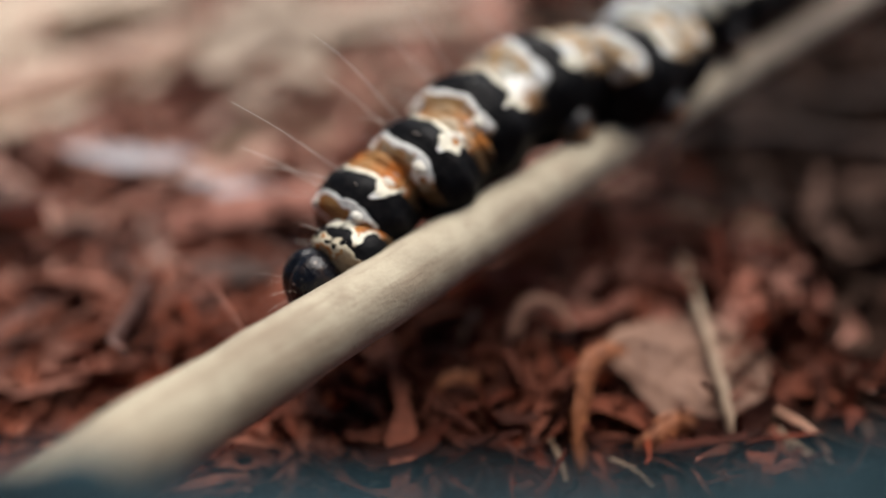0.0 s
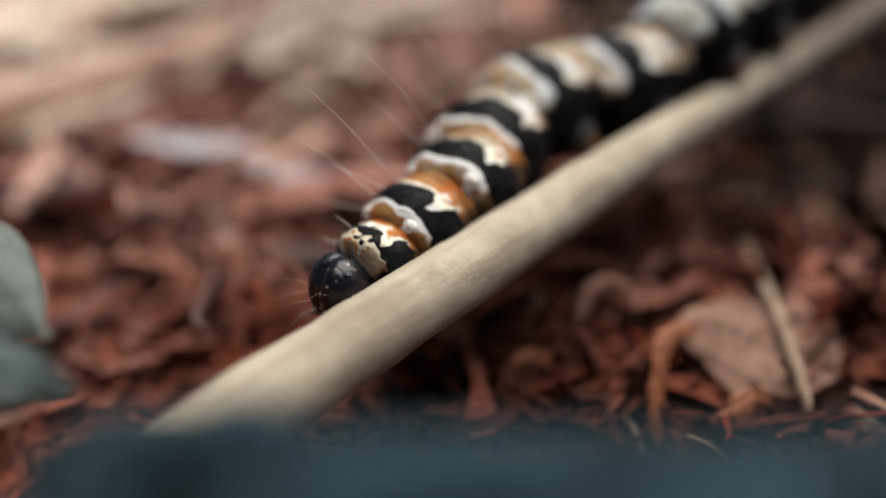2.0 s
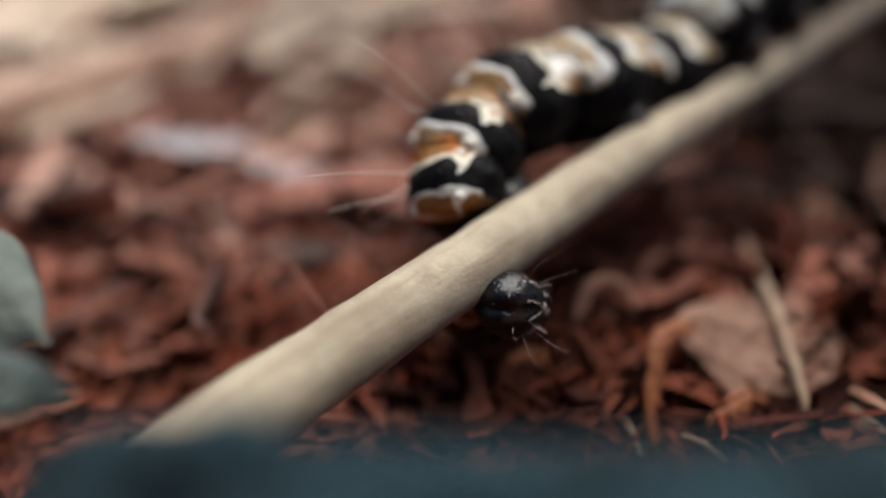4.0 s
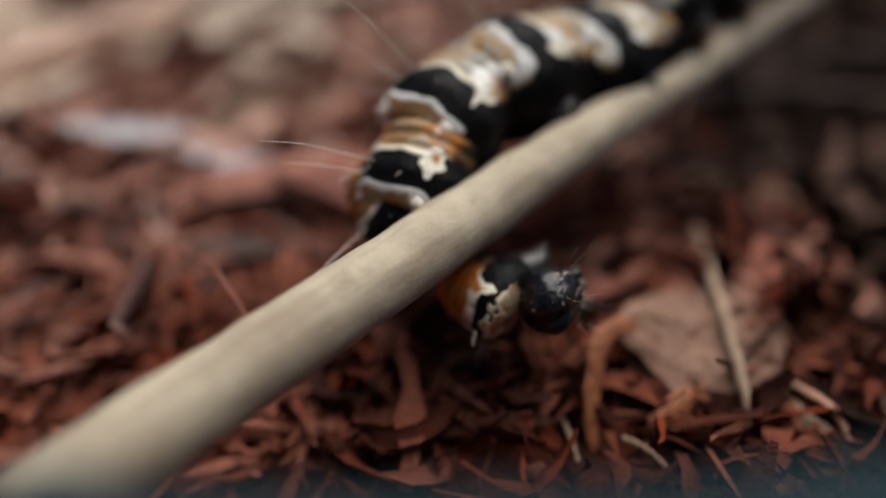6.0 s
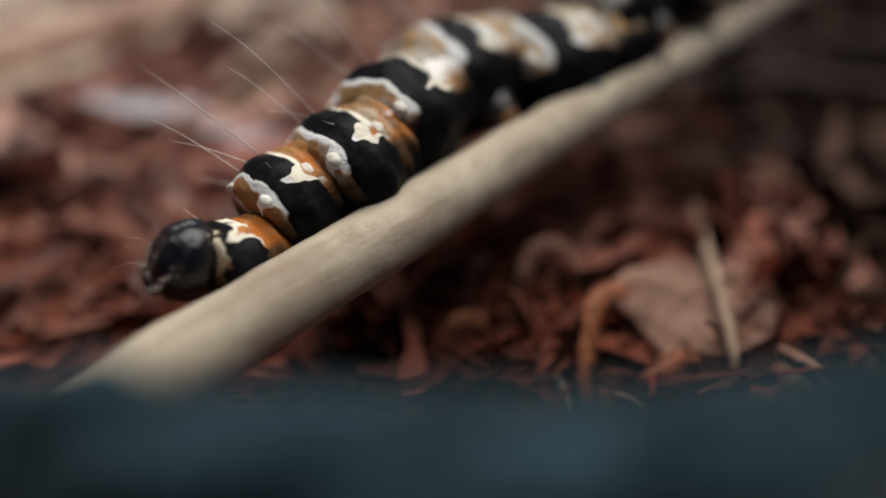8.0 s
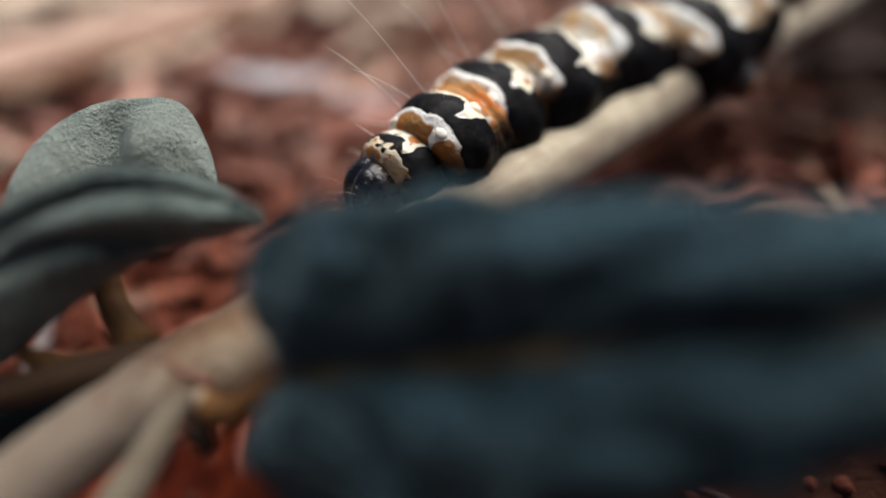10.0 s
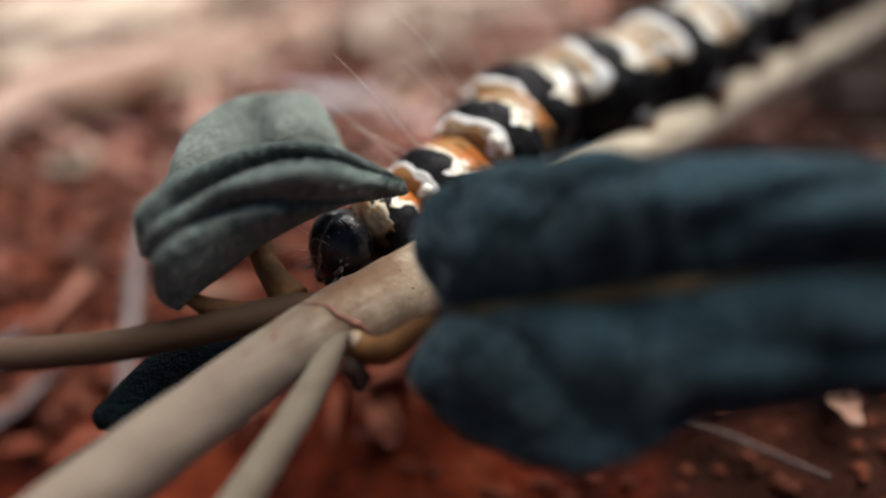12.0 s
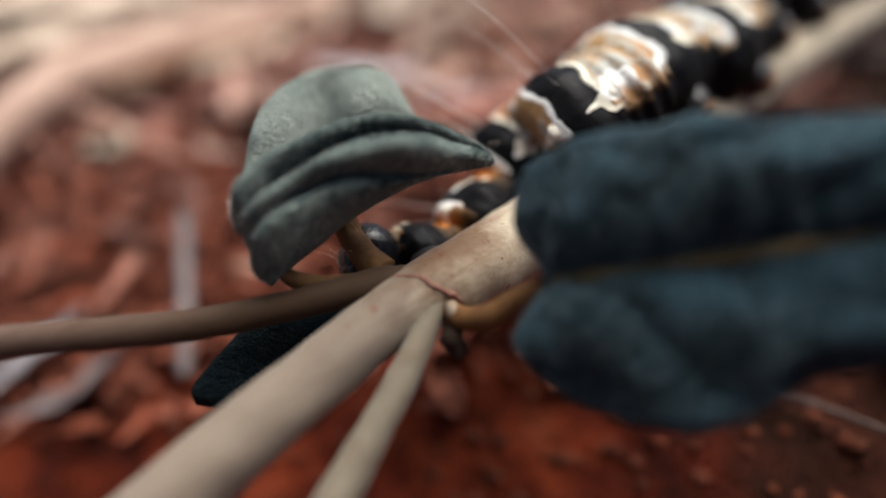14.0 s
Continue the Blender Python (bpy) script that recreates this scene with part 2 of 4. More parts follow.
LEAF = leaf_material("blue_green_leaf", (0.0065, 0.0165, 0.0195), (0.028, 0.063, 0.079), (0.14, 0.205, 0.24), 0.02)
# a darker copy of LEAF: the shade below the fork is in its colour
LEAF_SHADE = leaf_material("leaf_painted_shade", (0.003, 0.007, 0.008), (0.009, 0.018, 0.021), (0.025, 0.035, 0.04), 0.0)
LEAF_GREY = leaf_material("grey_green_leaf", (0.030, 0.048, 0.044), (0.15, 0.185, 0.165), (0.38, 0.42, 0.365), 0.12)
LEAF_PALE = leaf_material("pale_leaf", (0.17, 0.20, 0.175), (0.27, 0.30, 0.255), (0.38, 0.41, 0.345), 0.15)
DOWN = plain_material("pale_down", (0.36, 0.38, 0.33), (0.48, 0.48, 0.42), 0.7, 0.5, 0.0)
DOWN_BLUE = plain_material("bluish_down", (0.09, 0.14, 0.155), (0.15, 0.20, 0.215), 0.7, 0.5, 0.0)
HEAD_BLACK = head_material()
LEG_BLACK = plain_material("leg_black", (0.008, 0.007, 0.007), (0.02, 0.014, 0.01), 0.3, 0.3, 0.05)
FOOT_BROWN = plain_material("foot_brown", (0.20, 0.09, 0.03), (0.12, 0.05, 0.02), 0.4, 0.3, 0.05)
HAIR = plain_material("hair_white", (0.62, 0.51, 0.44), (0.78, 0.70, 0.62), 0.4, 0.3, 0.0)
WART = plain_material("wart_white", (0.72, 0.69, 0.61), (0.60, 0.53, 0.41), 0.6, 0.5, 0.05, Specular_IOR_Level=0.15)
MOUTH = plain_material("mouth_pale", (0.20, 0.17, 0.145), (0.08, 0.06, 0.05), 0.3, 0.3, 0.05)
SOIL = ground_material()
PALE_FLAKES = litter_material("pale_flakes", (0.474, 0.223, 0.168), (0.275, 0.106, 0.0781), (0.599, 0.368, 0.29), (0.412, 0.179, 0.128), (0.624, 0.413, 0.335), (0.162, 0.0614, 0.0446), (0.499, 0.268, 0.206))
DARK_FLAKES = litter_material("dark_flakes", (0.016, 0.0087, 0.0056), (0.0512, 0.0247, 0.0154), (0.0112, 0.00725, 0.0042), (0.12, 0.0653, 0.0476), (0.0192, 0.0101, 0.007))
CRUMBS = litter_material("soil_crumbs", (0.13, 0.030, 0.014), (0.05, 0.012, 0.006), (0.17, 0.045, 0.02), (0.09, 0.020, 0.010), (0.15, 0.05, 0.026))
MIXED_FLAKES = litter_material("mixed_flakes", (0.354, 0.135, 0.093), (0.166, 0.0605, 0.0418), (0.416, 0.195, 0.144), (0.208, 0.0651, 0.0391), (0.291, 0.177, 0.153), (0.0832, 0.0279, 0.0186), (0.343, 0.126, 0.0837))
FLAKES = litter_material("red_flakes", (0.218, 0.0377, 0.0123), (0.0199, 0.0048, 0.00274), (0.118, 0.0246, 0.011), (0.0317, 0.00751, 0.00411), (0.182, 0.048, 0.024), (0.0545, 0.013, 0.00616), (0.236, 0.0751, 0.0445), (0.0227, 0.00547, 0.00343))
RED_FLAKES = litter_material("rusty_flakes", (0.285, 0.0695, 0.0348), (0.154, 0.0388, 0.0205), (0.356, 0.118, 0.0716), (0.202, 0.0532, 0.0276), (0.404, 0.154, 0.102), (0.101, 0.0266, 0.0143), (0.308, 0.087, 0.0491))
STRAW = stem_material("straw", (0.36, 0.26, 0.18), (0.27, 0.18, 0.12), (0.17, 0.10, 0.06))
BROWN_STICK = stem_material("tan_stick", (0.50, 0.34, 0.265), (0.42, 0.27, 0.20), (0.26, 0.14, 0.10))
DRY_LEAF = plain_material("dry_leaf_brown", (0.24, 0.125, 0.078), (0.13, 0.06, 0.036), 0.7, 1.2, 0.3)
DRY_ORANGE = plain_material("dry_leaf_orange", (0.30, 0.095, 0.03), (0.15, 0.045, 0.016), 0.7, 1.2, 0.3)
DRY_PINK = plain_material("dry_leaf_pink", (0.60, 0.33, 0.22), (0.42, 0.20, 0.125), 0.7, 1.2, 0.3)
DRY_PALE = plain_material("dry_leaf_pale", (0.54, 0.42, 0.32), (0.38, 0.28, 0.20), 0.7, 2.0, 0.3)
GREY_STEM = plain_material("grey_stem", (0.20, 0.16, 0.155), (0.12, 0.09, 0.085), 0.7, 1.0, 0.2)
GREY_CHIP = plain_material("grey_chip", (0.42, 0.39, 0.40), (0.24, 0.21, 0.215), 0.6, 1.0, 0.2)
SCAR = plain_material("scar_red", (0.24, 0.10, 0.065), (0.15, 0.055, 0.035), 0.7, 0.4, 0.15)
BUD = plain_material("dried_bud", (0.030, 0.017, 0.012), (0.012, 0.008, 0.006), 0.8, 0.5, 0.2, Specular_IOR_Level=0.1)
DARK_TWIG = plain_material("dark_twig", (0.07, 0.035, 0.025), (0.035, 0.018, 0.013), 0.8, 0.8, 0.3)


# ---- mesh helpers ----
def part(name, bm, material, parent=None, label="", smooth=True):
    """Link a bmesh in mm as one mesh object, under a thing or a part."""
    mesh = bpy.data.meshes.new(name)
    bmesh.ops.scale(bm, vec=(MM, MM, MM), verts=bm.verts)
    bm.to_mesh(mesh)
    bm.free()
    for face in mesh.polygons:
        face.use_smooth = smooth
    mesh.materials.append(material)
    ob = new(name, mesh)
    ob.parent = parent
    if label:
        tagged(ob, label)
    return ob


def thing(name, at=(0, 0, 0)):
    ob = new(name)
    ob.empty_display_size = 0.002
    ob.location = Vector(at) * MM
    return ob


def spline(points, u):
    """A smooth curve through the points, u from 0 to 1."""
    count = len(points) - 1
    x = min(max(u, 0.0), 1.0) * count
    k = min(int(x), count - 1)
    f = x - k
    a, b, c, d = (Vector(points[min(max(k + i, 0), count)]) for i in (-1, 0, 1, 2))
    return 0.5 * (2 * b + (c - a) * f + (2 * a - 5 * b + 4 * c - d) * f * f + (3 * b - a - 3 * c + d) * f ** 3)


def tube(bm, points, radii, sides=12, steps=24, rough=0.0, grain=1.0, flat=1.0):
    """A round limb along a smooth curve; radii are spread evenly along it."""
    rings, side = [], None
    for k in range(steps + 1):
        u = k / steps
        here = spline(points, u)
        way = (spline(points, min(u + 0.01, 1)) - spline(points, max(u - 0.01, 0))).normalized()
        side = way.orthogonal() if side is None else side - way * side.dot(way)
        side.normalize()
        other = way.cross(side)
        x = u * (len(radii) - 1)
        j = min(int(x), len(radii) - 2)
        r = radii[j] + (radii[j + 1] - radii[j]) * (x - j)
        ring = []
        for s in range(sides):
            a = 2 * math.pi * s / sides
            out = side * math.cos(a) + other * math.sin(a) * flat
            p = here + out * r
            if rough:
                p += out * rough * noise.noise(p / grain)
            ring.append(bm.verts.new(p))
        rings.append(ring)
    for a, b in zip(rings, rings[1:]):
        for s in range(sides):
            bm.faces.new((a[s], a[(s + 1) % sides], b[(s + 1) % sides], b[s]))
    bm.faces.new(rings[0][::-1])
    bm.faces.new(rings[-1])
    return bm


def sheet(bm, place, across, along, thick):
    """A thick sheet from place(u, v), u and v from 0 to 1."""
    top = [[Vector(place(i / along, j / across)) for j in range(across + 1)] for i in range(along + 1)]
    sides = ([], [])
    for i in range(along + 1):
        rows = ([], [])
        for j in range(across + 1):
            du = top[min(i + 1, along)][j] - top[max(i - 1, 0)][j]
            dv = top[i][min(j + 1, across)] - top[i][max(j - 1, 0)]
            up = du.cross(dv)
            up = up.normalized() if up.length > 1e-9 else Vector((0, 0, 1))
            rim = min(i, j, along - i, across - j)
            half = thick * (0.5 if rim > 0 else 0.2)
            rows[0].append(bm.verts.new(top[i][j] + up * half))
            rows[1].append(bm.verts.new(top[i][j] - up * half))
        sides[0].append(rows[0])
        sides[1].append(rows[1])
    a, b = sides
    for i in range(along):
        for j in range(across):
            bm.faces.new((a[i][j], a[i + 1][j], a[i + 1][j + 1], a[i][j + 1]))
            bm.faces.new((b[i][j], b[i][j + 1], b[i + 1][j + 1], b[i + 1][j]))
    for i in range(along):
        bm.faces.new((a[i][0], b[i][0], b[i + 1][0], a[i + 1][0]))
        bm.faces.new((a[i][across], a[i + 1][across], b[i + 1][across], b[i][across]))
    for j in range(across):
        bm.faces.new((a[0][j], a[0][j + 1], b[0][j + 1], b[0][j]))
        bm.faces.new((a[along][j], b[along][j], b[along][j + 1], a[along][j + 1]))
    return bm


# ---- the ground ----
def relief(x, y):
    """The height of the ground in mm."""
    p = Vector((x, y, 0))
    slope = max(0.0, 38 - y - 0.35 * (x + 10))
    bank = -22.0 * (1 - math.exp(-0.02 * slope * slope / 22.0))
    return bank + 1.6 * noise.noise(p / 17) + 0.8 * noise.noise(p / 6 + Vector((9, 4, 2))) + 0.55 * noise.noise(p / 2.6) + 0.3 * noise.noise(p / 1.2 + Vector((5, 1, 3))) - 0.9


def ground():
    bm = bmesh.new()
    xs = [-60000, -6000, -800, -300] + [-150 + 3 * k for k in range(30)] + [-60 + k for k in range(105)] + [45 + 3 * k for k in range(45)] + [330, 800, 6000, 60000]
    ys = [-60000, -6000, -800, -200] + [-60 + 3 * k for k in range(15)] + [-15 + k for k in range(65)] + [50 + 3 * k for k in range(64)] + [400, 900, 6000, 60000]
    grid = [[bm.verts.new((x, y, relief(x, y) if abs(x) < 350 and abs(y) < 350 else (relief(x, y) if y < 0 else -0.9))) for y in ys] for x in xs]
    for a, b in zip(grid, grid[1:]):
        for j in range(len(ys) - 1):
            bm.faces.new((a[j], b[j], b[j + 1], a[j + 1]))
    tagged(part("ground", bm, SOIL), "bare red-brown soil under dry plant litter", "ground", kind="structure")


def flakes(name, count, area, sizes, material, label, seed, tilt=26, slim=1.0, pile=1.4):
    """Loose litter of bark shreds and leaf crumbs, within an area of the ground."""
    rng = random.Random(seed)
    bm = bmesh.new()
    for k in range(count):
        x, y = rng.uniform(*area[:2]), rng.uniform(*area[2:])
        size = rng.uniform(*sizes)
        if (x < 16 and y < 20) or (x < 14 and y < 25 and rng.random() < 0.6):
            continue
        long_side, wide = size * rng.uniform(0.8, 3.4), size * rng.uniform(0.14, 0.62) * slim
        m = Matrix.Translation((x, y, relief(x, y) + rng.uniform(-0.3, pile))) @ pose(0, 0, 0, rng.gauss(0, tilt), rng.gauss(0, tilt), rng.uniform(0, 180))
        curl, arc, warp = rng.uniform(-0.6, 1.3) * wide, rng.gauss(0, 0.55), rng.gauss(0, 0.5)
        rows, bend, twist = [], 0.0, rng.gauss(0, 0.25)
        for k2 in range(6):
            px = -1 + 0.4 * k2
            w = wide * (1 - 0.75 * abs(px) ** 1.5) * rng.uniform(0.55, 1.25)
            bend += rng.gauss(0, 0.12) * size
            turn = twist * px
            row = []
            for s in (-1, 0, 1):
                out = s * w + rng.uniform(-0.15, 0.15) * wide
                row.append(bm.verts.new(m @ Vector((px * long_side * (1 - 0.12 * abs(arc)), out * math.cos(turn) + arc * long_side * (px * px - 0.4),
                                                    out * math.sin(turn) + bend + warp * long_side * 0.5 * (0.4 - px * px) + (curl if s else 0.1)))))
            rows.append(row)
        for a, b in zip(rows, rows[1:]):
            for j in range(2):
                bm.faces.new((a[j], b[j], b[j + 1], a[j + 1]))
    tagged(part(name, bm, material), label, "plant litter", kind="stuff")


def crumbs():
    """Small clods of red soil."""
    rng = random.Random(8)
    verts, faces = [], []
    base = bmesh.new()
    bmesh.ops.create_icosphere(base, subdivisions=1, radius=1.0)
    shape = [v.co.copy() for v in base.verts]
    tris = [[v.index for v in f.verts] for f in base.faces]
    base.free()

    def clod(x, y, r):
        squash, shift = rng.uniform(0.5, 0.9), Vector((rng.uniform(0, 99), rng.uniform(0, 99), 0))
        at = Vector((x, y, relief(x, y) + r * 0.1))
        first = len(verts)
        for p in shape:
            q = p * r * (1 + 0.8 * noise.noise(p * 1.3 + shift))
            verts.append((at + Vector((q.x, q.y, q.z * squash))) * MM)
        faces.extend([first + i for i in f] for f in tris)

    for k in range(800):
        clod(rng.uniform(-60, 30), rng.uniform(-12, 50), rng.uniform(0.25, 0.8) ** 1.8 * 0.9)
    for k in range(240):
        clod(rng.uniform(-26, 34), rng.uniform(-16, 20), rng.uniform(0.25, 0.75))
    mesh = bpy.data.meshes.new("soil_crumbs")
    mesh.from_pydata(verts, [], faces)
    mesh.materials.append(CRUMBS)
    for f in mesh.polygons:
        f.use_smooth = True
    tagged(new("soil_crumbs", mesh), "small crumbled clods of red soil", "soil", kind="stuff")


ground()
flakes("litter", 3600, (-6, 30, -14, 66), (0.4, 1.6), FLAKES, "loose dark red-brown bark shreds and dry leaf crumbs", 4, 30, 1.2, 2.0)
flakes("litter", 6200, (-70, -2, -14, 66), (0.4, 1.3), RED_FLAKES, "loose rusty red bark shreds and dry leaf crumbs", 7, 20, 1.3, 1.2)
flakes("litter", 4600, (22, 170, 4, 190), (0.9, 3.6), DARK_FLAKES, "dark brown leaf shreds on the soil", 6)
flakes("litter", 3000, (-160, 24, 47, 240), (1.6, 5.5), PALE_FLAKES, "loose pale pinkish-brown leaf shreds on the soil", 5, 13)
flakes("litter", 330, (-75, 18, 34, 78), (1.2, 2.8), MIXED_FLAKES, "larger matted pieces of pinkish and grey-brown dry leaf", 14, 9, 1.25)
flakes("litter", 170, (5, 34, 36, 58), (1.0, 2.6), MIXED_FLAKES, "larger matted pieces of pinkish and grey-brown dry leaf", 24, 9, 1.1, 2.2)
flakes("fibre", 1000, (-75, 22, 36, 84), (2.0, 5.0), MIXED_FLAKES, "thin dry plant fibres matted on the soil", 15, 12, 0.08)
crumbs()

# ---- the plant ----
ROOT, WAY = Vector((-18.11, 13.27, 7.37)), Vector((0.7356, 0.66665, 0.1203))
SIDE_A = WAY.orthogonal().normalized()
SIDE_B = WAY.cross(SIDE_A)
FOOT = ROOT + WAY * -78 + Vector((0, 0, -21))
plant = tagged(thing("plant", FOOT), "downy pale stem with thick blue-green folded leaves, leaning over the ground", "plant")


def on_plant(name, bm, material, parent=None, label="", smooth=True):
    """A part of the plant, given in the place's own mm."""
    bmesh.ops.translate(bm, vec=-FOOT, verts=bm.verts)
    return part(name, bm, material, parent or plant, label, smooth)


def down(place, count, owner, seed, length=0.3, ends=(0.02, 0.98), close=False, material=None):
    """A nap of short pale hairs standing on a surface place(u, v)."""
    rng = random.Random(seed)
    bm = bmesh.new()
    for k in range(count):
        u, v = rng.uniform(*ends), rng.uniform(0.0 if close else 0.03, 1.0 if close else 0.97)
        p = Vector(place(u, v))
        up = (Vector(place(min(u + 0.01, 1), v)) - p).cross(Vector(place(u, min(v + 0.01, 1))) - p)
        if up.length < 1e-9:
            continue
        up.normalize()
        for face in ((1,) if close else (1, -1)):
            tip = p + up * face * (0.12 + length * rng.uniform(0.6, 1.4)) + Vector((rng.gauss(0, 1), rng.gauss(0, 1), rng.gauss(0, 1))) * length * 0.35
            side = (tip - p).orthogonal().normalized() * 0.022
            bm.faces.new([bm.verts.new(q) for q in (p - side, p + side, tip)])
    tagged(on_plant("down", bm, material or DOWN, owner, "nap of short pale hairs"), "nap of short pale hairs", kind="stuff")


def stems():
    bm = bmesh.new()
    # along the stem from the fork: how far, how much it sags, how thick
    plan = [(-79, -24, 1.9), (-72, -17.5, 1.85), (-60, -10, 1.8), (-44, -7.0, 1.75), (-24, -4.2, 1.72), (-14, -2.0, 1.66), (-8, -0.85, 1.56), (-4.5, -0.25, 1.5), (-2.2, -0.05, 1.72), (-0.5, 0, 2.0), (2, 0, 2.05), (6, 0, 2.0), (12, 0, 1.95), (22, 0, 1.93), (30, 0, 1.85), (38, -0.1, 1.72), (47, -0.5, 1.58), (58, -0.85, 1.46), (75, -1.2, 1.35), (120, -1.6, 1.3)]
    knots = [ROOT + WAY * s + Vector((0, 0, sag)) + Vector((0.53, -0.48, -0.70)) * (r - 1.58 if s > -3 else 0.0) for s, sag, r in plan]
    tube(bm, knots, [r for s, sag, r in plan], 36, 420, 0.10, 1.8)
    main = on_plant("stem", bm, STEM)

    def lie(x):
        """The stem's middle and radius, x mm from the fork."""
        k = max(j for j in range(len(plan) - 1) if plan[j][0] <= x)
        f = (x - plan[k][0]) / (plan[k + 1][0] - plan[k][0])
        return knots[k].lerp(knots[k + 1], f), plan[k][2] + (plan[k + 1][2] - plan[k][2]) * f

    def bark(u, v):
        here, r = lie(-14 + 56 * u)
        a = 2 * math.pi * v
        return here + (SIDE_A * math.cos(a) + SIDE_B * math.sin(a)) * (r * 0.97)

    down(bark, 5200, main, 77, 0.13, (0.0, 1.0), True)
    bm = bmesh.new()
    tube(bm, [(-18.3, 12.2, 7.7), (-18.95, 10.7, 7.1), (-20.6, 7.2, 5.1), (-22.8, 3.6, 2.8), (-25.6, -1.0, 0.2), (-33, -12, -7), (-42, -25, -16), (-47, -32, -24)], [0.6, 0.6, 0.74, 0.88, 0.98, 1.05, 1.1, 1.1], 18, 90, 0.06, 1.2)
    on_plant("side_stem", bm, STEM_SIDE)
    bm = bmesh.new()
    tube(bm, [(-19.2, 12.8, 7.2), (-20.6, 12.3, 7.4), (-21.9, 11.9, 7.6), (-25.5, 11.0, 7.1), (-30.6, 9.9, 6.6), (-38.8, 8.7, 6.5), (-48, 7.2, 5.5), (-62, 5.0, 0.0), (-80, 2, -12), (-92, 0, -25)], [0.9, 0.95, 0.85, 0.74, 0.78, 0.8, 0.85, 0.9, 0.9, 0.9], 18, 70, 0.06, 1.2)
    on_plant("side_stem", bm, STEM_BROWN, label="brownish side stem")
    bm = bmesh.new()
    tube(bm, [(-18.2, 10.2, 6.5), (-18.1, 9.5, 6.3), (-17.9, 9.2, 5.9), (-17.7, 8.9, 5.5)], [0.35, 0.6, 0.5, 0.12], 12, 16, 0.2, 0.5)
    on_plant("bud", bm, BUD, label="small dark dried bud in the fork")
    bm = bmesh.new()
    ring = []
    for k in range(37):
        a = 2 * math.pi * k / 36
        jag = 0.35 * noise.noise(Vector((math.cos(a) * 1.6, math.sin(a) * 1.6, 4.4))) + 0.10 * noise.noise(Vector((math.cos(a) * 5, math.sin(a) * 5, 1.4)))
        out = SIDE_A * math.cos(a) + SIDE_B * math.sin(a)
        here, r = lie(-1.95 + 1.05 * out.dot(Vector((0.53, -0.48, -0.70))) + jag)
        ring.append(here + out * (r - 0.04))
    tube(bm, ring, [0.12, 0.08, 0.15, 0.09, 0.13, 0.08, 0.12], 8, 120, 0.10, 0.4)
    on_plant("node_ring", bm, SCAR, label="thin reddish scar ring at the fork")
    bm = bmesh.new()
    tube(bm, [(-18.2, 10.5, 7.5), (-18.0, 10.1, 7.3), (-17.8, 9.8, 7.0)], [0.32, 0.36, 0.1], 8, 6, 0.1, 0.4)
    on_plant("stipule", bm, STEM, label="tiny pale stipule in the fork")


def leaf(upper, lower, middle, bulge, veins, material, label, thick=0.45, toward=(0, -0.8, 0.6)):
    """A leaf in two swollen halves on either side of its sunken midrib."""
    toward = Vector(toward).normalized()
    root = None
    for half, edge in (("upper_half", upper), ("lower_half", lower)):
        def place(u, v):
            m, e = spline(middle, u), spline(edge, u)
            p = m.lerp(e, v)
            swell = math.sin(math.pi * v ** (0.85 if half == "upper_half" else 0.75)) ** 0.7 if 0 < v < 1 else 0.0
            bow = 0.5 * noise.noise(Vector((u * 3, v * 2, 7.7)))
            quilt = abs(math.sin(math.pi * (u * veins - v * 1.9 + bow)))
            lift = bulge * swell * (0.66 + 0.34 * quilt ** 0.75) * min(1.0, 0.25 + 4 * u, 0.2 + 4 * (1 - u))
            p += toward * lift
            p += toward * 0.35 * noise.noise(p / 1.3) + toward * 0.6 * noise.noise(p / 4.5) * v
            p += (e - m).normalized() * 0.45 * v * noise.noise(p / 1.9 + Vector((3, 5, 1)))
            return p
        bm = bmesh.new()
        sheet(bm, place, 30, 76, thick)
        if root is None:
            root = on_plant("leaf", bm, material, None, label)
        else:
            on_plant("leaf_half", bm, material, root)
        down(place, 4600, root, 40 + len(half), 0.26, (0.01, 0.5), material=DOWN_BLUE)
    bm = bmesh.new()
    tube(bm, [spline(middle, k / 8) + toward * 0.75 for k in range(9)], [0.6, 0.46, 0.38, 0.3, 0.22], 12, 40, 0.04, 0.8)
    on_plant("midrib", bm, MIDRIB, root, "yellowish sunken midrib")
    return root


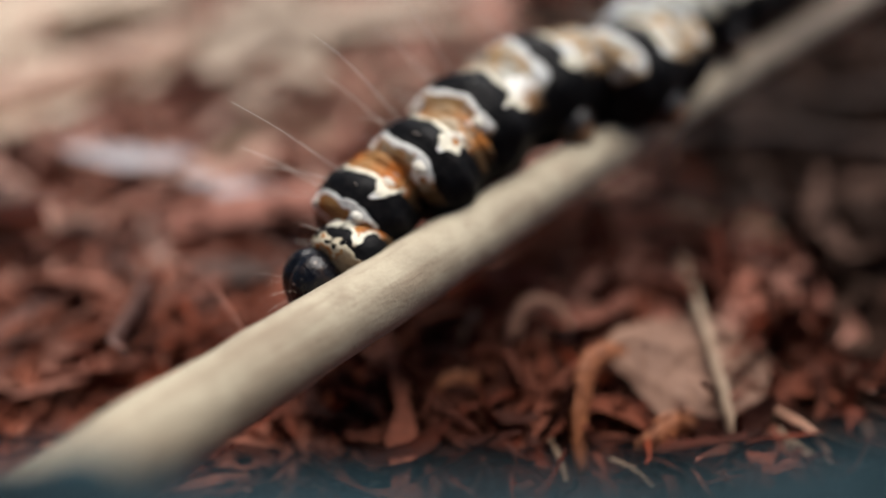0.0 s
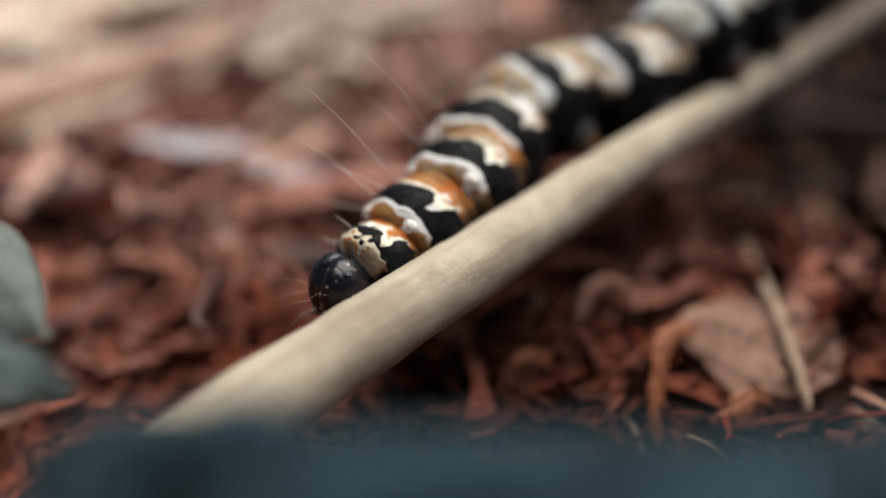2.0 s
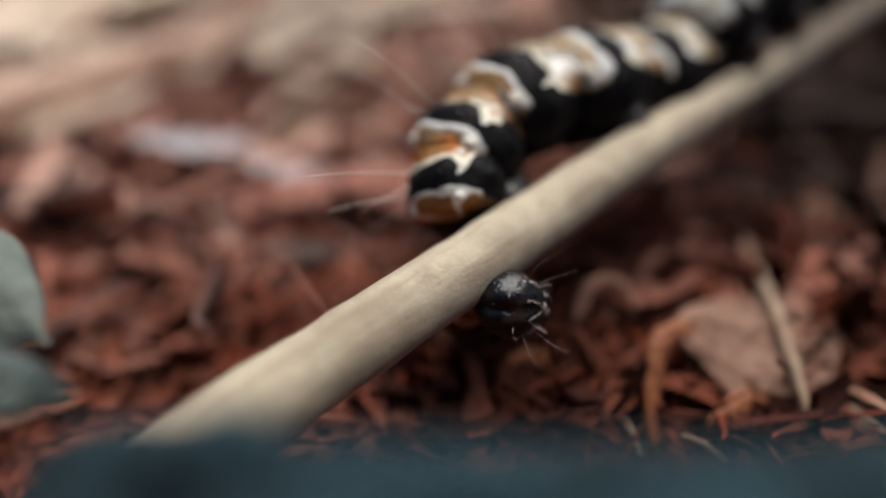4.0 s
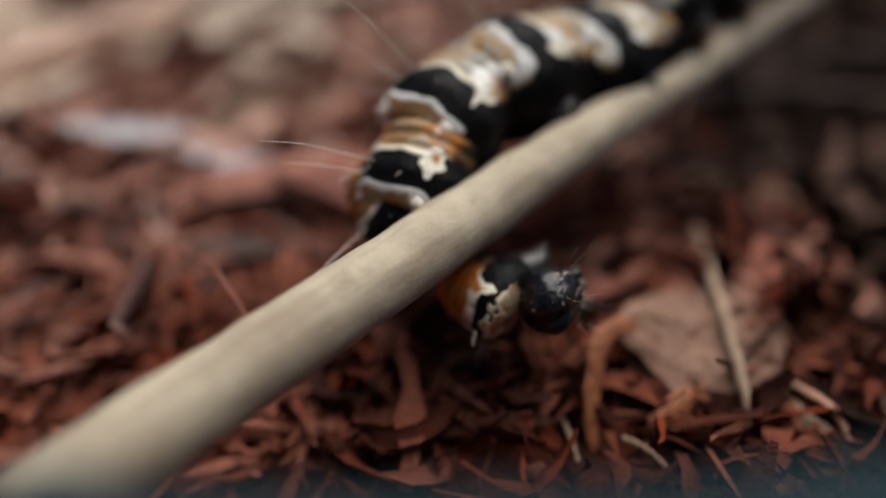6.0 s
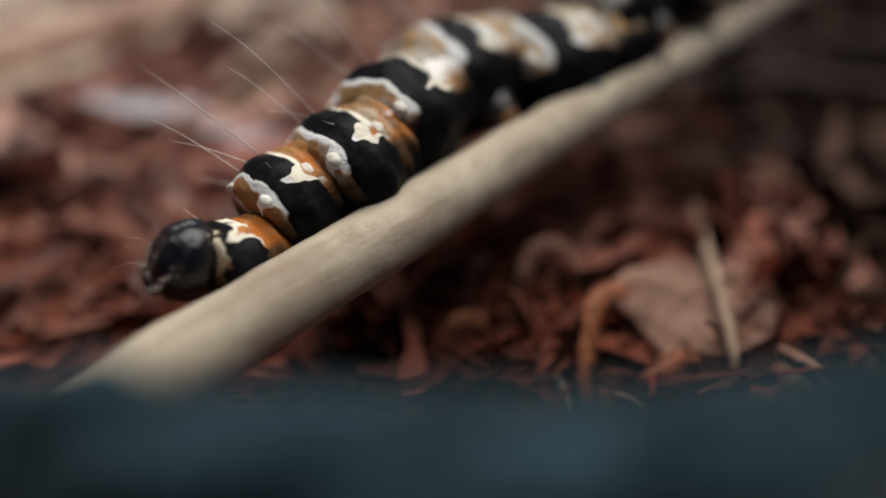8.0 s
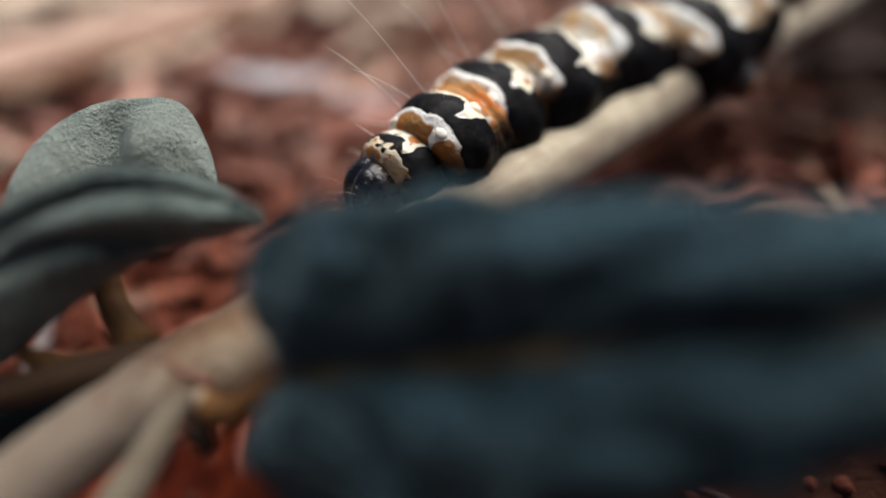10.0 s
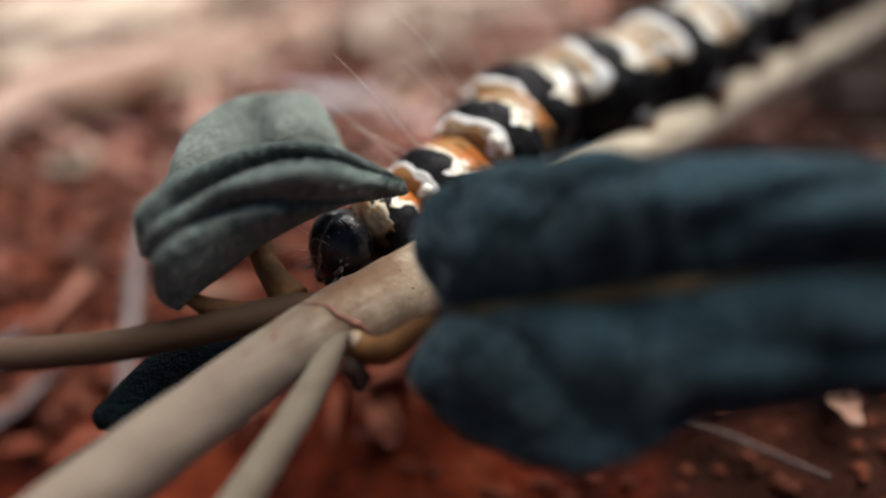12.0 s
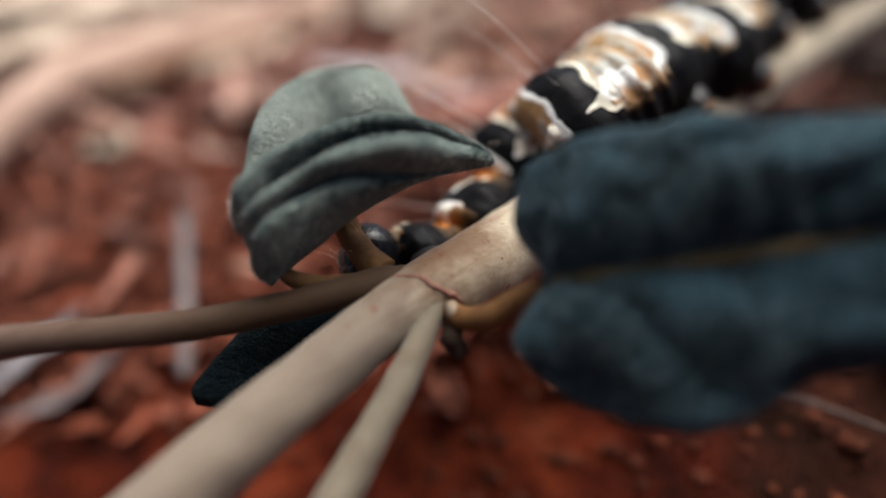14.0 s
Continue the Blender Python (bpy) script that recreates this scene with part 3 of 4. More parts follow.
def leaves():
    mid = [(-13.7, 9.55, 9.5), (-12.4, 9.35, 9.9), (-9.4, 8.9, 10.8), (-5.6, 8.25, 11.95), (-1.8, 7.65, 13.1), (4, 7.2, 14.4), (10, 7.8, 15.6), (15, 9.2, 18.7)]
    top = [(-13.7, 9.75, 9.8), (-15.5, 11.2, 12.4), (-13.3, 11.9, 14.9), (-9.0, 11.3, 16.3), (-5.7, 10.2, 16.7), (0, 9.6, 17.0), (8, 10.2, 16.7), (15, 9.5, 18.9)]
    low = [(-13.7, 9.3, 9.3), (-15.3, 7.6, 7.4), (-12.6, 5.7, 5.8), (-8.0, 4.7, 5.7), (-4.4, 4.9, 8.1), (1.4, 4.6, 10.5), (8.5, 5.5, 13.2), (15, 8.9, 18.4)]
    big = leaf(top, low, mid, 2.1, 3.2, LEAF, "thick blue-green leaf with swollen halves and sunken midrib")
    bm = bmesh.new()
    tube(bm, [(-18.5, 11.2, 7.3), (-17.8, 10.1, 7.05), (-16.5, 9.35, 7.65), (-15.1, 9.4, 8.7), (-13.2, 9.3, 9.75), (-11.0, 9.15, 10.5)], [0.4, 0.6, 0.62, 0.52, 0.42, 0.28], 14, 30, 0.06, 1.0)
    on_plant("petiole", bm, PETIOLE, big, "amber leaf stalk")

    # the folded leaf: a near half in two ridges, a pale far half standing behind it
    edge_up = [(-28.5, 14.1, 10.9), (-27.3, 15.3, 12.1), (-25.2, 16.5, 13.1), (-22.4, 17.2, 13.9), (-18.9, 17.0, 13.6), (-16.1, 15.9, 12.6)]
    edge_low = [(-26.9, 11.5, 7.8), (-25.6, 12.2, 8.8), (-24.2, 12.9, 9.7), (-22.4, 13.8, 10.7), (-19.6, 14.9, 11.8), (-16.0, 15.8, 12.4)]

    def near_half(u, v):
        p = spline(edge_low, u).lerp(spline(edge_up, u), v)
        out = Vector((-0.15, -0.85, 0.5))
        taper = min(1.0, 4 * (1 - u) + 0.1) * min(1.0, 0.4 + 4 * u)
        wave = 0.03 * noise.noise(Vector((u * 4, 2.0, 3.3)))
        first = spline([(0.36, 0, 0), (0.44, 0, 0), (0.46, 0, 0), (0.33, 0, 0), (0.10, 0, 0), (0.04, 0, 0)], u).x + wave
        second = spline([(0.62, 0, 0), (0.60, 0, 0), (0.64, 0, 0), (0.75, 0, 0), (0.86, 0, 0), (0.93, 0, 0)], u).x - wave
        if v < first:
            s, tall = v / first, 2.5 * min(1.0, 0.35 + 1.8 * first)
        elif v < second:
            s, tall = (v - first) / (second - first), 3.1 * min(1.0, 0.3 + 2.6 * u)
        else:
            s, tall = (v - second) / (1 - second), 2.9
        crest = math.sin(math.pi * min(max(s, 0.0), 1.0) ** 1.25) ** 0.62
        crest *= 0.85 + 0.3 * noise.noise(Vector((u * 5, v * 4, 1.2)))
        gap = 1.0 if u > 0.3 else u / 0.3
        if abs(v - second) < 0.2 and gap < 1:
            crest = crest * gap + (1 - gap) * max(crest, 0.75)
        p += out * taper * (0.8 * math.sin(math.pi * v) + tall * crest)
        return p + out * (0.14 * noise.noise(p / 0.8) + 0.22 * noise.noise(p / 1.6) + 0.3 * noise.noise(p / 3.5))

    bm = bmesh.new()
    small = on_plant("leaf", sheet(bm, near_half, 56, 64, 0.4), LEAF_GREY, None, "grey-green downy leaf folded along its middle")
    down(near_half, 3600, small, 51, 0.2)
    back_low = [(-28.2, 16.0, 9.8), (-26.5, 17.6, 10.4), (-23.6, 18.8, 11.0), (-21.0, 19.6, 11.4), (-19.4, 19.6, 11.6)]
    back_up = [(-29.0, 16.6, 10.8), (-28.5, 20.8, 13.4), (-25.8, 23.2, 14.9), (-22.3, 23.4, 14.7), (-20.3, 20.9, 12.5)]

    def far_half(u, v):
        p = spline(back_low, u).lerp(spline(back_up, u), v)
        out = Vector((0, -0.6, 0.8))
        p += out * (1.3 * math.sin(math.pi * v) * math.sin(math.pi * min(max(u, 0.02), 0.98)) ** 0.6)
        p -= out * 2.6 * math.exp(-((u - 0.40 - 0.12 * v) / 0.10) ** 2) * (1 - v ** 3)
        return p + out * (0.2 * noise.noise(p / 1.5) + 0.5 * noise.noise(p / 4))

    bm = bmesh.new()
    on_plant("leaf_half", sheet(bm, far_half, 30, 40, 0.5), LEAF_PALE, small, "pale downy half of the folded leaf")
    bm = bmesh.new()
    tube(bm, [(-21.6, 12.9, 7.6), (-22.6, 13.7, 8.2), (-23.7, 15.2, 9.3), (-23.9, 16.4, 11.4)], [0.9, 0.72, 0.66, 0.6], 12, 24, 0.06, 1.0)
    on_plant("petiole", bm, PETIOLE, small, "amber leaf stalk")
    bm = bmesh.new()
    tube(bm, [(-21.9, 12.2, 7.6), (-24.0, 12.0, 7.5), (-25.6, 11.9, 7.8), (-26.7, 12.0, 8.6)], [0.6, 0.52, 0.45, 0.3], 12, 20, 0.06, 1.0)
    on_plant("petiole", bm, PETIOLE, small, "amber leaf stalk")

    # a small leaf below the fork, coloured dark to carry its shade
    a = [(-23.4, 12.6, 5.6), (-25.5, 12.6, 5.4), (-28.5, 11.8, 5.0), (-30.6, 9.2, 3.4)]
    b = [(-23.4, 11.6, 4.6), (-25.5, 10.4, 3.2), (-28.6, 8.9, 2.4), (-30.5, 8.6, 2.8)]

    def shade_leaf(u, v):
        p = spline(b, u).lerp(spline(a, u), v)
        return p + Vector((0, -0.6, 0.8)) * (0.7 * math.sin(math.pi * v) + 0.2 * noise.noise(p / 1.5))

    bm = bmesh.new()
    on_plant("leaf", sheet(bm, shade_leaf, 14, 24, 0.35), LEAF_SHADE, None, "small leaf below the fork, its shade put into the colour")


stems()
leaves()


# ---- things on the ground ----
def stick(points, radii, material, label, category="stick", group=""):
    points = [(x, y, z + relief(x, y) + 0.9) for x, y, z in points]
    at = Vector(points[0])
    ob = tagged(thing("stick", at), label, category, group)
    bm = bmesh.new()
    tube(bm, [Vector(p) - at for p in points], radii, 10, 40, radii[0] * 0.25, radii[0] * 2.5)
    part("shaft", bm, material, ob)
    return ob


def dry_leaf(at, long_side, wide, turn, tilt, curl, material, label, lean=0, arch=0.12, rag=0.1):
    """A dry curled leaf; curl: how far its sides roll up, in radians."""
    seed = Vector((at[0] * 3.1, at[1] * 1.7, 5))

    def place(u, v):
        w = wide * math.sin(math.pi * min(max(u, 0.03), 0.97)) ** 0.65
        a = (v - 0.5) * 2 * curl
        r = w / max(2 * curl, 0.2)
        p = Vector(((u - 0.5) * long_side, r * math.sin(a), r * (1 - math.cos(a)) + arch * long_side * (u - 0.5) ** 2 * 4))
        p += Vector((0, 0.4, 1)) * (0.06 * wide * noise.noise(p / (wide * 0.22) + seed) + rag * wide * noise.noise(p / (wide * 0.6) + seed))
        p += Vector((0, 1, 0)) * (v - 0.5) * 0.5 * wide * noise.noise(Vector((u * 4, v * 2, seed.x)))
        return p

    at = (at[0], at[1], at[2] + relief(at[0], at[1]) + 0.9)
    ob = tagged(thing("dry_leaf", at), label, "dry leaf", "dry leaves on the ground")
    ob.rotation_euler = [radians(x) for x in (lean, tilt, turn)]
    bm = bmesh.new()
    part("blade", sheet(bm, place, 14, 22, 0.18), material, ob)
    bm = bmesh.new()
    tube(bm, [Vector(place(k / 6, 0.5)) + Vector((0, 0, -0.05)) for k in range(7)], [0.16, 0.14, 0.06], 8, 20)
    part("vein", bm, material, ob)
    return ob


def shred(points, radii, material, name, label, category, flat=0.35):
    """A narrow curled strip of dry leaf or straw, thinner than it is wide."""
    at = Vector(points[0])
    ob = tagged(thing(name, at), label, category, "dry leaves on the ground" if category == "dry leaf" else "")
    bm = bmesh.new()
    tube(bm, [Vector(p) - at for p in points], radii, 12, 36, radii[0] * 0.35, radii[0] * 1.6, flat)
    part("blade" if category == "dry leaf" else "shaft", bm, material, ob)
    return ob


def propped_leaf():
    """A large dry leaf standing on two curled legs of its own rim."""
    near = [(11.1, 29.5, 3.4), (13.1, 28.9, 1.8), (14.7, 26.9, 0.6), (17.6, 26.9, 0.3), (21.7, 28.9, 0.5)]
    far = [(11.5, 30.6, 3.3), (13.5, 33.0, 3.0), (16.8, 34.8, 2.4), (21.8, 36.0, 1.6), (26.2, 35.6, 0.2)]
    at = Vector((16, 30, -1))
    ob = tagged(thing("dry_leaf", at), "large dull brown dry leaf propped on its curled orange rim", "dry leaf", "dry leaves on the ground")

    def place(u, v):
        p = spline(near, u).lerp(spline(far, u), v)
        p.z += 1.1 * math.sin(math.pi * v) * (0.4 + 0.6 * math.sin(math.pi * u)) + 0.42 * noise.noise(p / 1.9) + 0.2 * noise.noise(p / 0.7)
        p.x += 0.5 * noise.noise(p / 2.2 + Vector((4, 1, 7))) * (1 if 0.1 < u < 0.97 else 0.4)
        return p - at

    bm = bmesh.new()
    part("blade", sheet(bm, place, 40, 56, 0.22), DRY_LEAF, ob)
    bm = bmesh.new()
    tube(bm, [Vector(place(k / 8, 0.55)) + Vector((0, 0, 0.05)) for k in range(9)], [0.22, 0.18, 0.14, 0.08], 8, 24)
    part("vein", bm, DRY_LEAF, ob)
    for points, radii in (([(13.0, 30.6, 2.9), (11.6, 30.0, 3.5), (10.4, 29.0, 3.4), (9.7, 27.7, 2.5), (9.4, 26.0, 0.6), (9.5, 24.6, -1.4)], [0.5, 0.75, 0.85, 0.7, 0.55, 0.3]),
                          ([(16.6, 27.2, 0.7), (14.9, 26.5, 0.8), (13.2, 25.4, 0.1), (12.2, 24.2, -1.5)], [0.4, 0.75, 0.6, 0.3])):
        bm = bmesh.new()
        tube(bm, [Vector(p) - at for p in points], radii, 12, 36, 0.25, 1.1, 0.55)
        part("curled_rim", bm, DRY_ORANGE, ob, "orange-brown rolled rim of the leaf")


def on_ground():
    propped_leaf()
    shred([(21.9, 44.4, 1.4), (19.9, 36.9, 2.8), (18.8, 31.6, 2.9), (18.6, 26.7, 1.1), (18.8, 24.1, -1.0)], [0.4, 0.36, 0.34, 0.26], STRAW, "stick", "pale dry straw lying across the litter", "stick", 0.8)
    shred([(6.4, 33.8, 0.0), (6.5, 34.2, 1.6), (7.1, 35.0, 2.9), (8.3, 35.5, 3.2), (9.5, 35.4, 2.5), (10.2, 34.7, 1.0), (9.9, 34.0, -0.6)], [0.6, 0.7, 0.9, 0.9, 0.7, 0.5], DRY_PINK, "dry_leaf", "pinkish brown dry leaf rolled into an open loop", "dry leaf", 0.4)
    shred([(8.5, 34.4, 1.3), (8.1, 33.2, 0.3), (7.6, 32.1, -0.8)], [0.4, 0.62, 0.45], DRY_PINK, "dry_leaf", "small pinkish dry leaf scrap", "dry leaf", 0.4)
    shred([(4.6, 36.6, -0.6), (4.0, 36.0, 1.6), (3.2, 34.6, 2.0), (2.4, 33.0, -0.6)], [0.5, 0.6, 0.6, 0.4], DRY_LEAF, "dry_leaf", "dull brown dry leaf curled into an arch", "dry leaf", 0.35)
    shred([(4.0, 30.2, -0.9), (3.0, 30.0, 1.2), (1.2, 29.4, 1.1), (-0.8, 28.6, -1.0)], [0.6, 0.7, 0.7, 0.4], DRY_ORANGE, "dry_leaf", "orange-brown dry leaf curled into an arch", "dry leaf", 0.35)
    shred([(7.7, 26.5, 0.0), (8.0, 25.0, 0.1), (8.3, 23.6, -0.6)], [0.15, 0.14, 0.1], STRAW, "stick", "short pale straw bit in the litter", "stick", 0.8)
    shred([(11.2, 25.1, -0.5), (12.2, 24.0, -0.2), (13.4, 22.9, -0.9)], [0.13, 0.16, 0.1], STRAW, "stick", "short pale straw bit in the litter", "stick", 0.8)
    shred([(6.0, 26.0, -0.7), (6.7, 25.7, -0.4), (7.5, 25.3, -0.8)], [0.15, 0.3, 0.15], STRAW, "dry_leaf", "tiny pale dry leaf scrap", "dry leaf", 0.4)
    shred([(21.7, 28.7, 0.4), (23.4, 25.9, 0.6), (24.1, 24.1, -0.6)], [0.2, 0.24, 0.16], DRY_PINK, "stick", "thin bent straw in the litter", "stick", 0.7)
    shred([(21.2, 27.4, 0.2), (22.5, 25.2, -0.3), (24.2, 24.4, -0.9)], [0.3, 0.5, 0.2], STRAW, "dry_leaf", "narrow pale dry leaf scrap", "dry leaf", 0.3)
    dry_leaf((-41.0, 56.5, 2.0), 13, 4.5, -30, 0, 0.4, DARK_TWIG, "dark rotting bark strip on the soil", 0, 0.03)
    dry_leaf((-15.0, 43.5, 1.6), 9, 2.6, -6, 0, 0.5, DARK_TWIG, "dark rotting bark strip on the soil", 0, 0.03)
    dry_leaf((-36.0, 50.0, 2.0), 20, 4.0, -12, 0, 0.4, DARK_TWIG, "dark rotting bark strip on the soil", 0, 0.03)
    dry_leaf((-17.5, 53.5, 2.6), 10, 2.6, -20, 0, 0.5, GREY_CHIP, "bluish grey weathered bark strip")
    dry_leaf((-27.5, 57.5, 3.4), 13, 4.6, -12, 0, 0.5, GREY_CHIP, "bluish grey weathered bark strip")
    stick([(-25, 60, 0.7), (-17, 79, 1.6), (-8, 101, 0.8)], [0.9, 0.8, 0.6], STRAW, "thin pale stick lying on the soil")
    dry_leaf((-70.0, 130.0, 4.5), 110, 42, 80, 0, 0.3, DRY_PALE, "broad pale tan dry leaf lying flat", 0, 0.015, 0.05)
    dry_leaf((-47.0, 88.0, 2.6), 72, 17, 76, 0, 0.3, DRY_PALE, "broad pale tan dry leaf lying flat", 0, 0.02, 0.08)
    dry_leaf((-97.0, 92.0, 3.0), 44, 22, 75, 0, 0.4, DRY_PALE, "broad pale tan dry leaf lying flat", 0, 0.02, 0.08)
    dry_leaf((-22.5, 95.0, 4.5), 17, 24, 10, 0, 0.5, DRY_PALE, "cupped pale tan dry leaf on the litter", 34, 0.05, 0.08)
    stick([(-26, 112, 3.0), (-6, 143, 4.5), (20, 180, 4.0)], [2.0, 2.8, 2.2], DRY_PALE, "pale weathered stick lying across the litter")
    dry_leaf((-5.5, 122.0, 4.0), 36, 10, 24, 0, 0.4, DRY_PALE, "broad pale tan dry leaf lying flat", 0, 0.015, 0.05)
    stick([(-72, 22, 3.0), (-62.5, 46, 3.6), (-55.5, 64, 4.0), (-46, 96, 4.0), (-36, 132, 4.0)], [2.2, 2.5, 2.7, 2.8, 2.4], BROWN_STICK, "pinkish tan fallen stick lying on the soil")
    dry_leaf((-51.8, 45.0, 1.4), 5.5, 3.0, 60, 0, 0.4, DRY_PALE, "small pale dry leaf chip on the soil", 10)
    rng = random.Random(33)
    for k in range(14):
        x, y = rng.uniform(-112, -20), rng.uniform(62, 165)
        size = rng.uniform(9, 22)
        dry_leaf((x, y, rng.uniform(3, 6)), size * 1.6, size * 0.6, rng.uniform(20, 110), rng.uniform(-8, 8), rng.uniform(0.3, 0.8), DRY_PALE,
                 "pale tan dry leaf lying in the litter", rng.uniform(-8, 8), 0.06, 0.12)
    rng = random.Random(21)
    for k in range(16):
        x, y, a = rng.uniform(-70, 70), rng.uniform(48, 140), rng.uniform(-0.5, 1.2)
        reach, r = rng.uniform(14, 42), rng.uniform(0.35, 1.1)
        way = Vector((math.cos(a), math.sin(a), 0)) * reach
        side = Vector((-way.y, way.x, 0)) * rng.uniform(-0.12, 0.12)
        start = Vector((x, y, 1.4 + rng.uniform(0, 1.5)))
        pale = k % 3 != 0 and k != 2
        stick([start - way, start + side, start + way], [r * 0.7, r, r * 0.6], STRAW if pale else DARK_TWIG,
              "thin pale stick lying in the litter" if pale else "thin dark stick lying in the litter", group="sticks in the litter")
    dry_leaf((-55.0, 50.0, 1.0), 15, 4, -60, 0, 0.5, DRY_LEAF, "small dull tan dry leaf on the soil")
    dry_leaf((-54.0, 25.8, 0.9), 15, 3.6, 16, -33, 0.6, GREY_CHIP, "bluish grey weathered bark strip", 0, 0.05)
    dry_leaf((-47.4, 23.0, 0.6), 13, 2.6, 12, -31, 0.6, GREY_STEM, "dull grey-brown curled dry leaf")
    dry_leaf((-33.4, 29.7, 0.8), 5.5, 1.6, 2, 0, 0.6, DRY_LEAF, "small dull tan dry leaf on the soil")
    stick([(-42.6, 37.0, 0.8), (-40.2, 29.0, 1.2), (-38.6, 22.5, 0.8)], [0.6, 0.65, 0.5], GREY_STEM, "thin grey stem lying on the soil")
    dry_leaf((-10.2, 19.4, 0.6), 2.6, 1.8, 40, 0, 0.6, DRY_ORANGE, "small orange dry leaf on the soil")
    stick([(-1.4, 18.6, 1.0), (3.2, 16.2, 1.2), (8.6, 13.0, 1.0)], [0.26, 0.3, 0.2], DARK_TWIG, "thin bent straw in the litter")
    dry_leaf((10.8, 17.6, 0.8), 6.0, 2.0, 75, 0, 0.9, DRY_LEAF, "dull brown curled dry leaf", 0, 0.1, 0.2)


on_ground()


# ---- the caterpillar ----
SIDEWAYS, BEHIND = Vector((-0.5277, 0.4526, 0.7188)), Vector((-0.4248, 0.5923, -0.6847))
CRAWLER = Vector((0, 33, 12))
caterpillar = tagged(thing("caterpillar", CRAWLER), "black, white and orange banded hairy caterpillar crawling along a stem", "caterpillar")

ORANGE, ORANGE_PALE = (0.44, 0.125, 0.016), (0.33, 0.155, 0.055)
TAN, TAN_PALE = (0.34, 0.20, 0.085), (0.36, 0.36, 0.315)


def ring_part(name, radius, length, material, brow=0.16, shrink=0.24, under=0.92):
    """A barrel of skin: its black ring at the origin, y ahead, z the back."""
    bm = bmesh.new()
    around, along = 48, 36
    rows = []
    for i in range(along + 1):
        v = 0.42 - 1.47 * i / along
        r = 1.0
        if v > 0.20:
            r -= brow * ((v - 0.20) / 0.20) ** 2
        if v < -0.30:
            r -= (0.075 + 0.035 * math.cos((v + 0.30) * 27)) * min(1.0, (-0.30 - v) / 0.06)
        if v < -0.60:
            r -= shrink * (-0.60 - v) / 0.45
        r += 0.06 * math.exp(-(v / 0.17) ** 2)
        row = []
        for j in range(around):
            a = 2 * math.pi * j / around
            x, z = math.sin(a), math.cos(a)
            s = r
            for spot in (0.4, 1.25, 5.03, 5.88):
                gap = abs((a - spot + math.pi) % (2 * math.pi) - math.pi)
                s += 0.045 * math.exp(-(gap / 0.22) ** 2 - (v / 0.2) ** 2)
            p = Vector((x * radius * s, v * length, z * radius * s * (0.96 if z > 0 else under)))
            p += Vector((x, 0, z)) * (0.13 * noise.noise(p / 0.9 + Vector((length, radius * 7, 0))) + 0.16 * noise.noise(p / 2.0 + Vector((radius * 3, length, 4))))
            row.append(bm.verts.new(p))
        rows.append(row)
    for a, b in zip(rows, rows[1:]):
        for j in range(around):
            bm.faces.new((a[j], b[j], b[(j + 1) % around], a[(j + 1) % around]))
    bm.faces.new(rows[0])
    bm.faces.new(rows[-1][::-1])
    bmesh.ops.recalc_face_normals(bm, faces=bm.faces)
    return part(name, bm, material, caterpillar)


def hair(owner, root, tip, thick=0.055, sag=0.12):
    bm = bmesh.new()
    root, tip = Vector(root), Vector(tip)
    middle = root.lerp(tip, 0.55) + Vector((0, 0, 1)) * sag * (tip - root).length
    tube(bm, [root, middle, tip], [thick, thick * 0.75, thick * 0.25], 5, 10)
    part("hair", bm, HAIR, owner)


def wart(owner, side, y, radius, a, size):
    """A pale rounded swelling low on the flank."""
    bm = bmesh.new()
    bmesh.ops.create_uvsphere(bm, u_segments=14, v_segments=10, radius=1.0)
    up = Vector((side * math.sin(a), 0, math.cos(a)))
    across = Vector((side * math.cos(a), 0, -math.sin(a)))
    for v in bm.verts:
        p = v.co * (1 + 0.25 * noise.noise(v.co * 1.4 + Vector((y * 5, a * 9, side))))
        v.co = up * (radius + p.z * size * 0.42) + across * (p.x * size * 0.85) + Vector((0, y + p.y * size * 0.75, 0))
    part("wart", bm, WART, owner, "white rounded wart")


def leg(owner, side, y, radius, length):
    """A jointed walking leg with a small claw."""
    a = math.radians(128)
    out = Vector((side * math.sin(a), 0, math.cos(a)))
    base = out * radius * 0.72 + Vector((0, y, 0))
    tip = out * (radius * 0.9 + length) + Vector((0, y + 0.5, -0.25))
    bm = bmesh.new()
    tube(bm, [base, base.lerp(tip, 0.45) + Vector((0, 0.3, 0)), base.lerp(tip, 0.8), tip + Vector((0, -0.15, 0))], [1.35, 1.15, 0.8, 0.4, 0.1], 12, 16, 0.05, 0.5)
    part("leg", bm, LEG_BLACK, owner)


def proleg(owner, side, y, radius, length):
    """A soft gripping leg; those of the near side reach further out over the stem."""
    a = math.radians(111 if side < 0 else 120)
    out = Vector((side * math.sin(a), 0, math.cos(a)))
    base = out * radius * 0.7 + Vector((0, y, 0))
    tip = out * (radius + length) + Vector((0, y, 0))
    bm = bmesh.new()
    tube(bm, [base, base.lerp(tip, 0.6), tip], [1.9, 1.6, 1.2, 0.9], 14, 12, 0.12, 0.7)
    ob = part("proleg", bm, LEG_BLACK, owner)
    bm = bmesh.new()
    tube(bm, [tip - out * 0.15, tip + out * 0.15, tip + out * 0.4], [0.72, 0.85, 0.5], 12, 6, 0.1, 0.4)
    part("foot", bm, FOOT_BROWN, ob, "brown gripping foot")


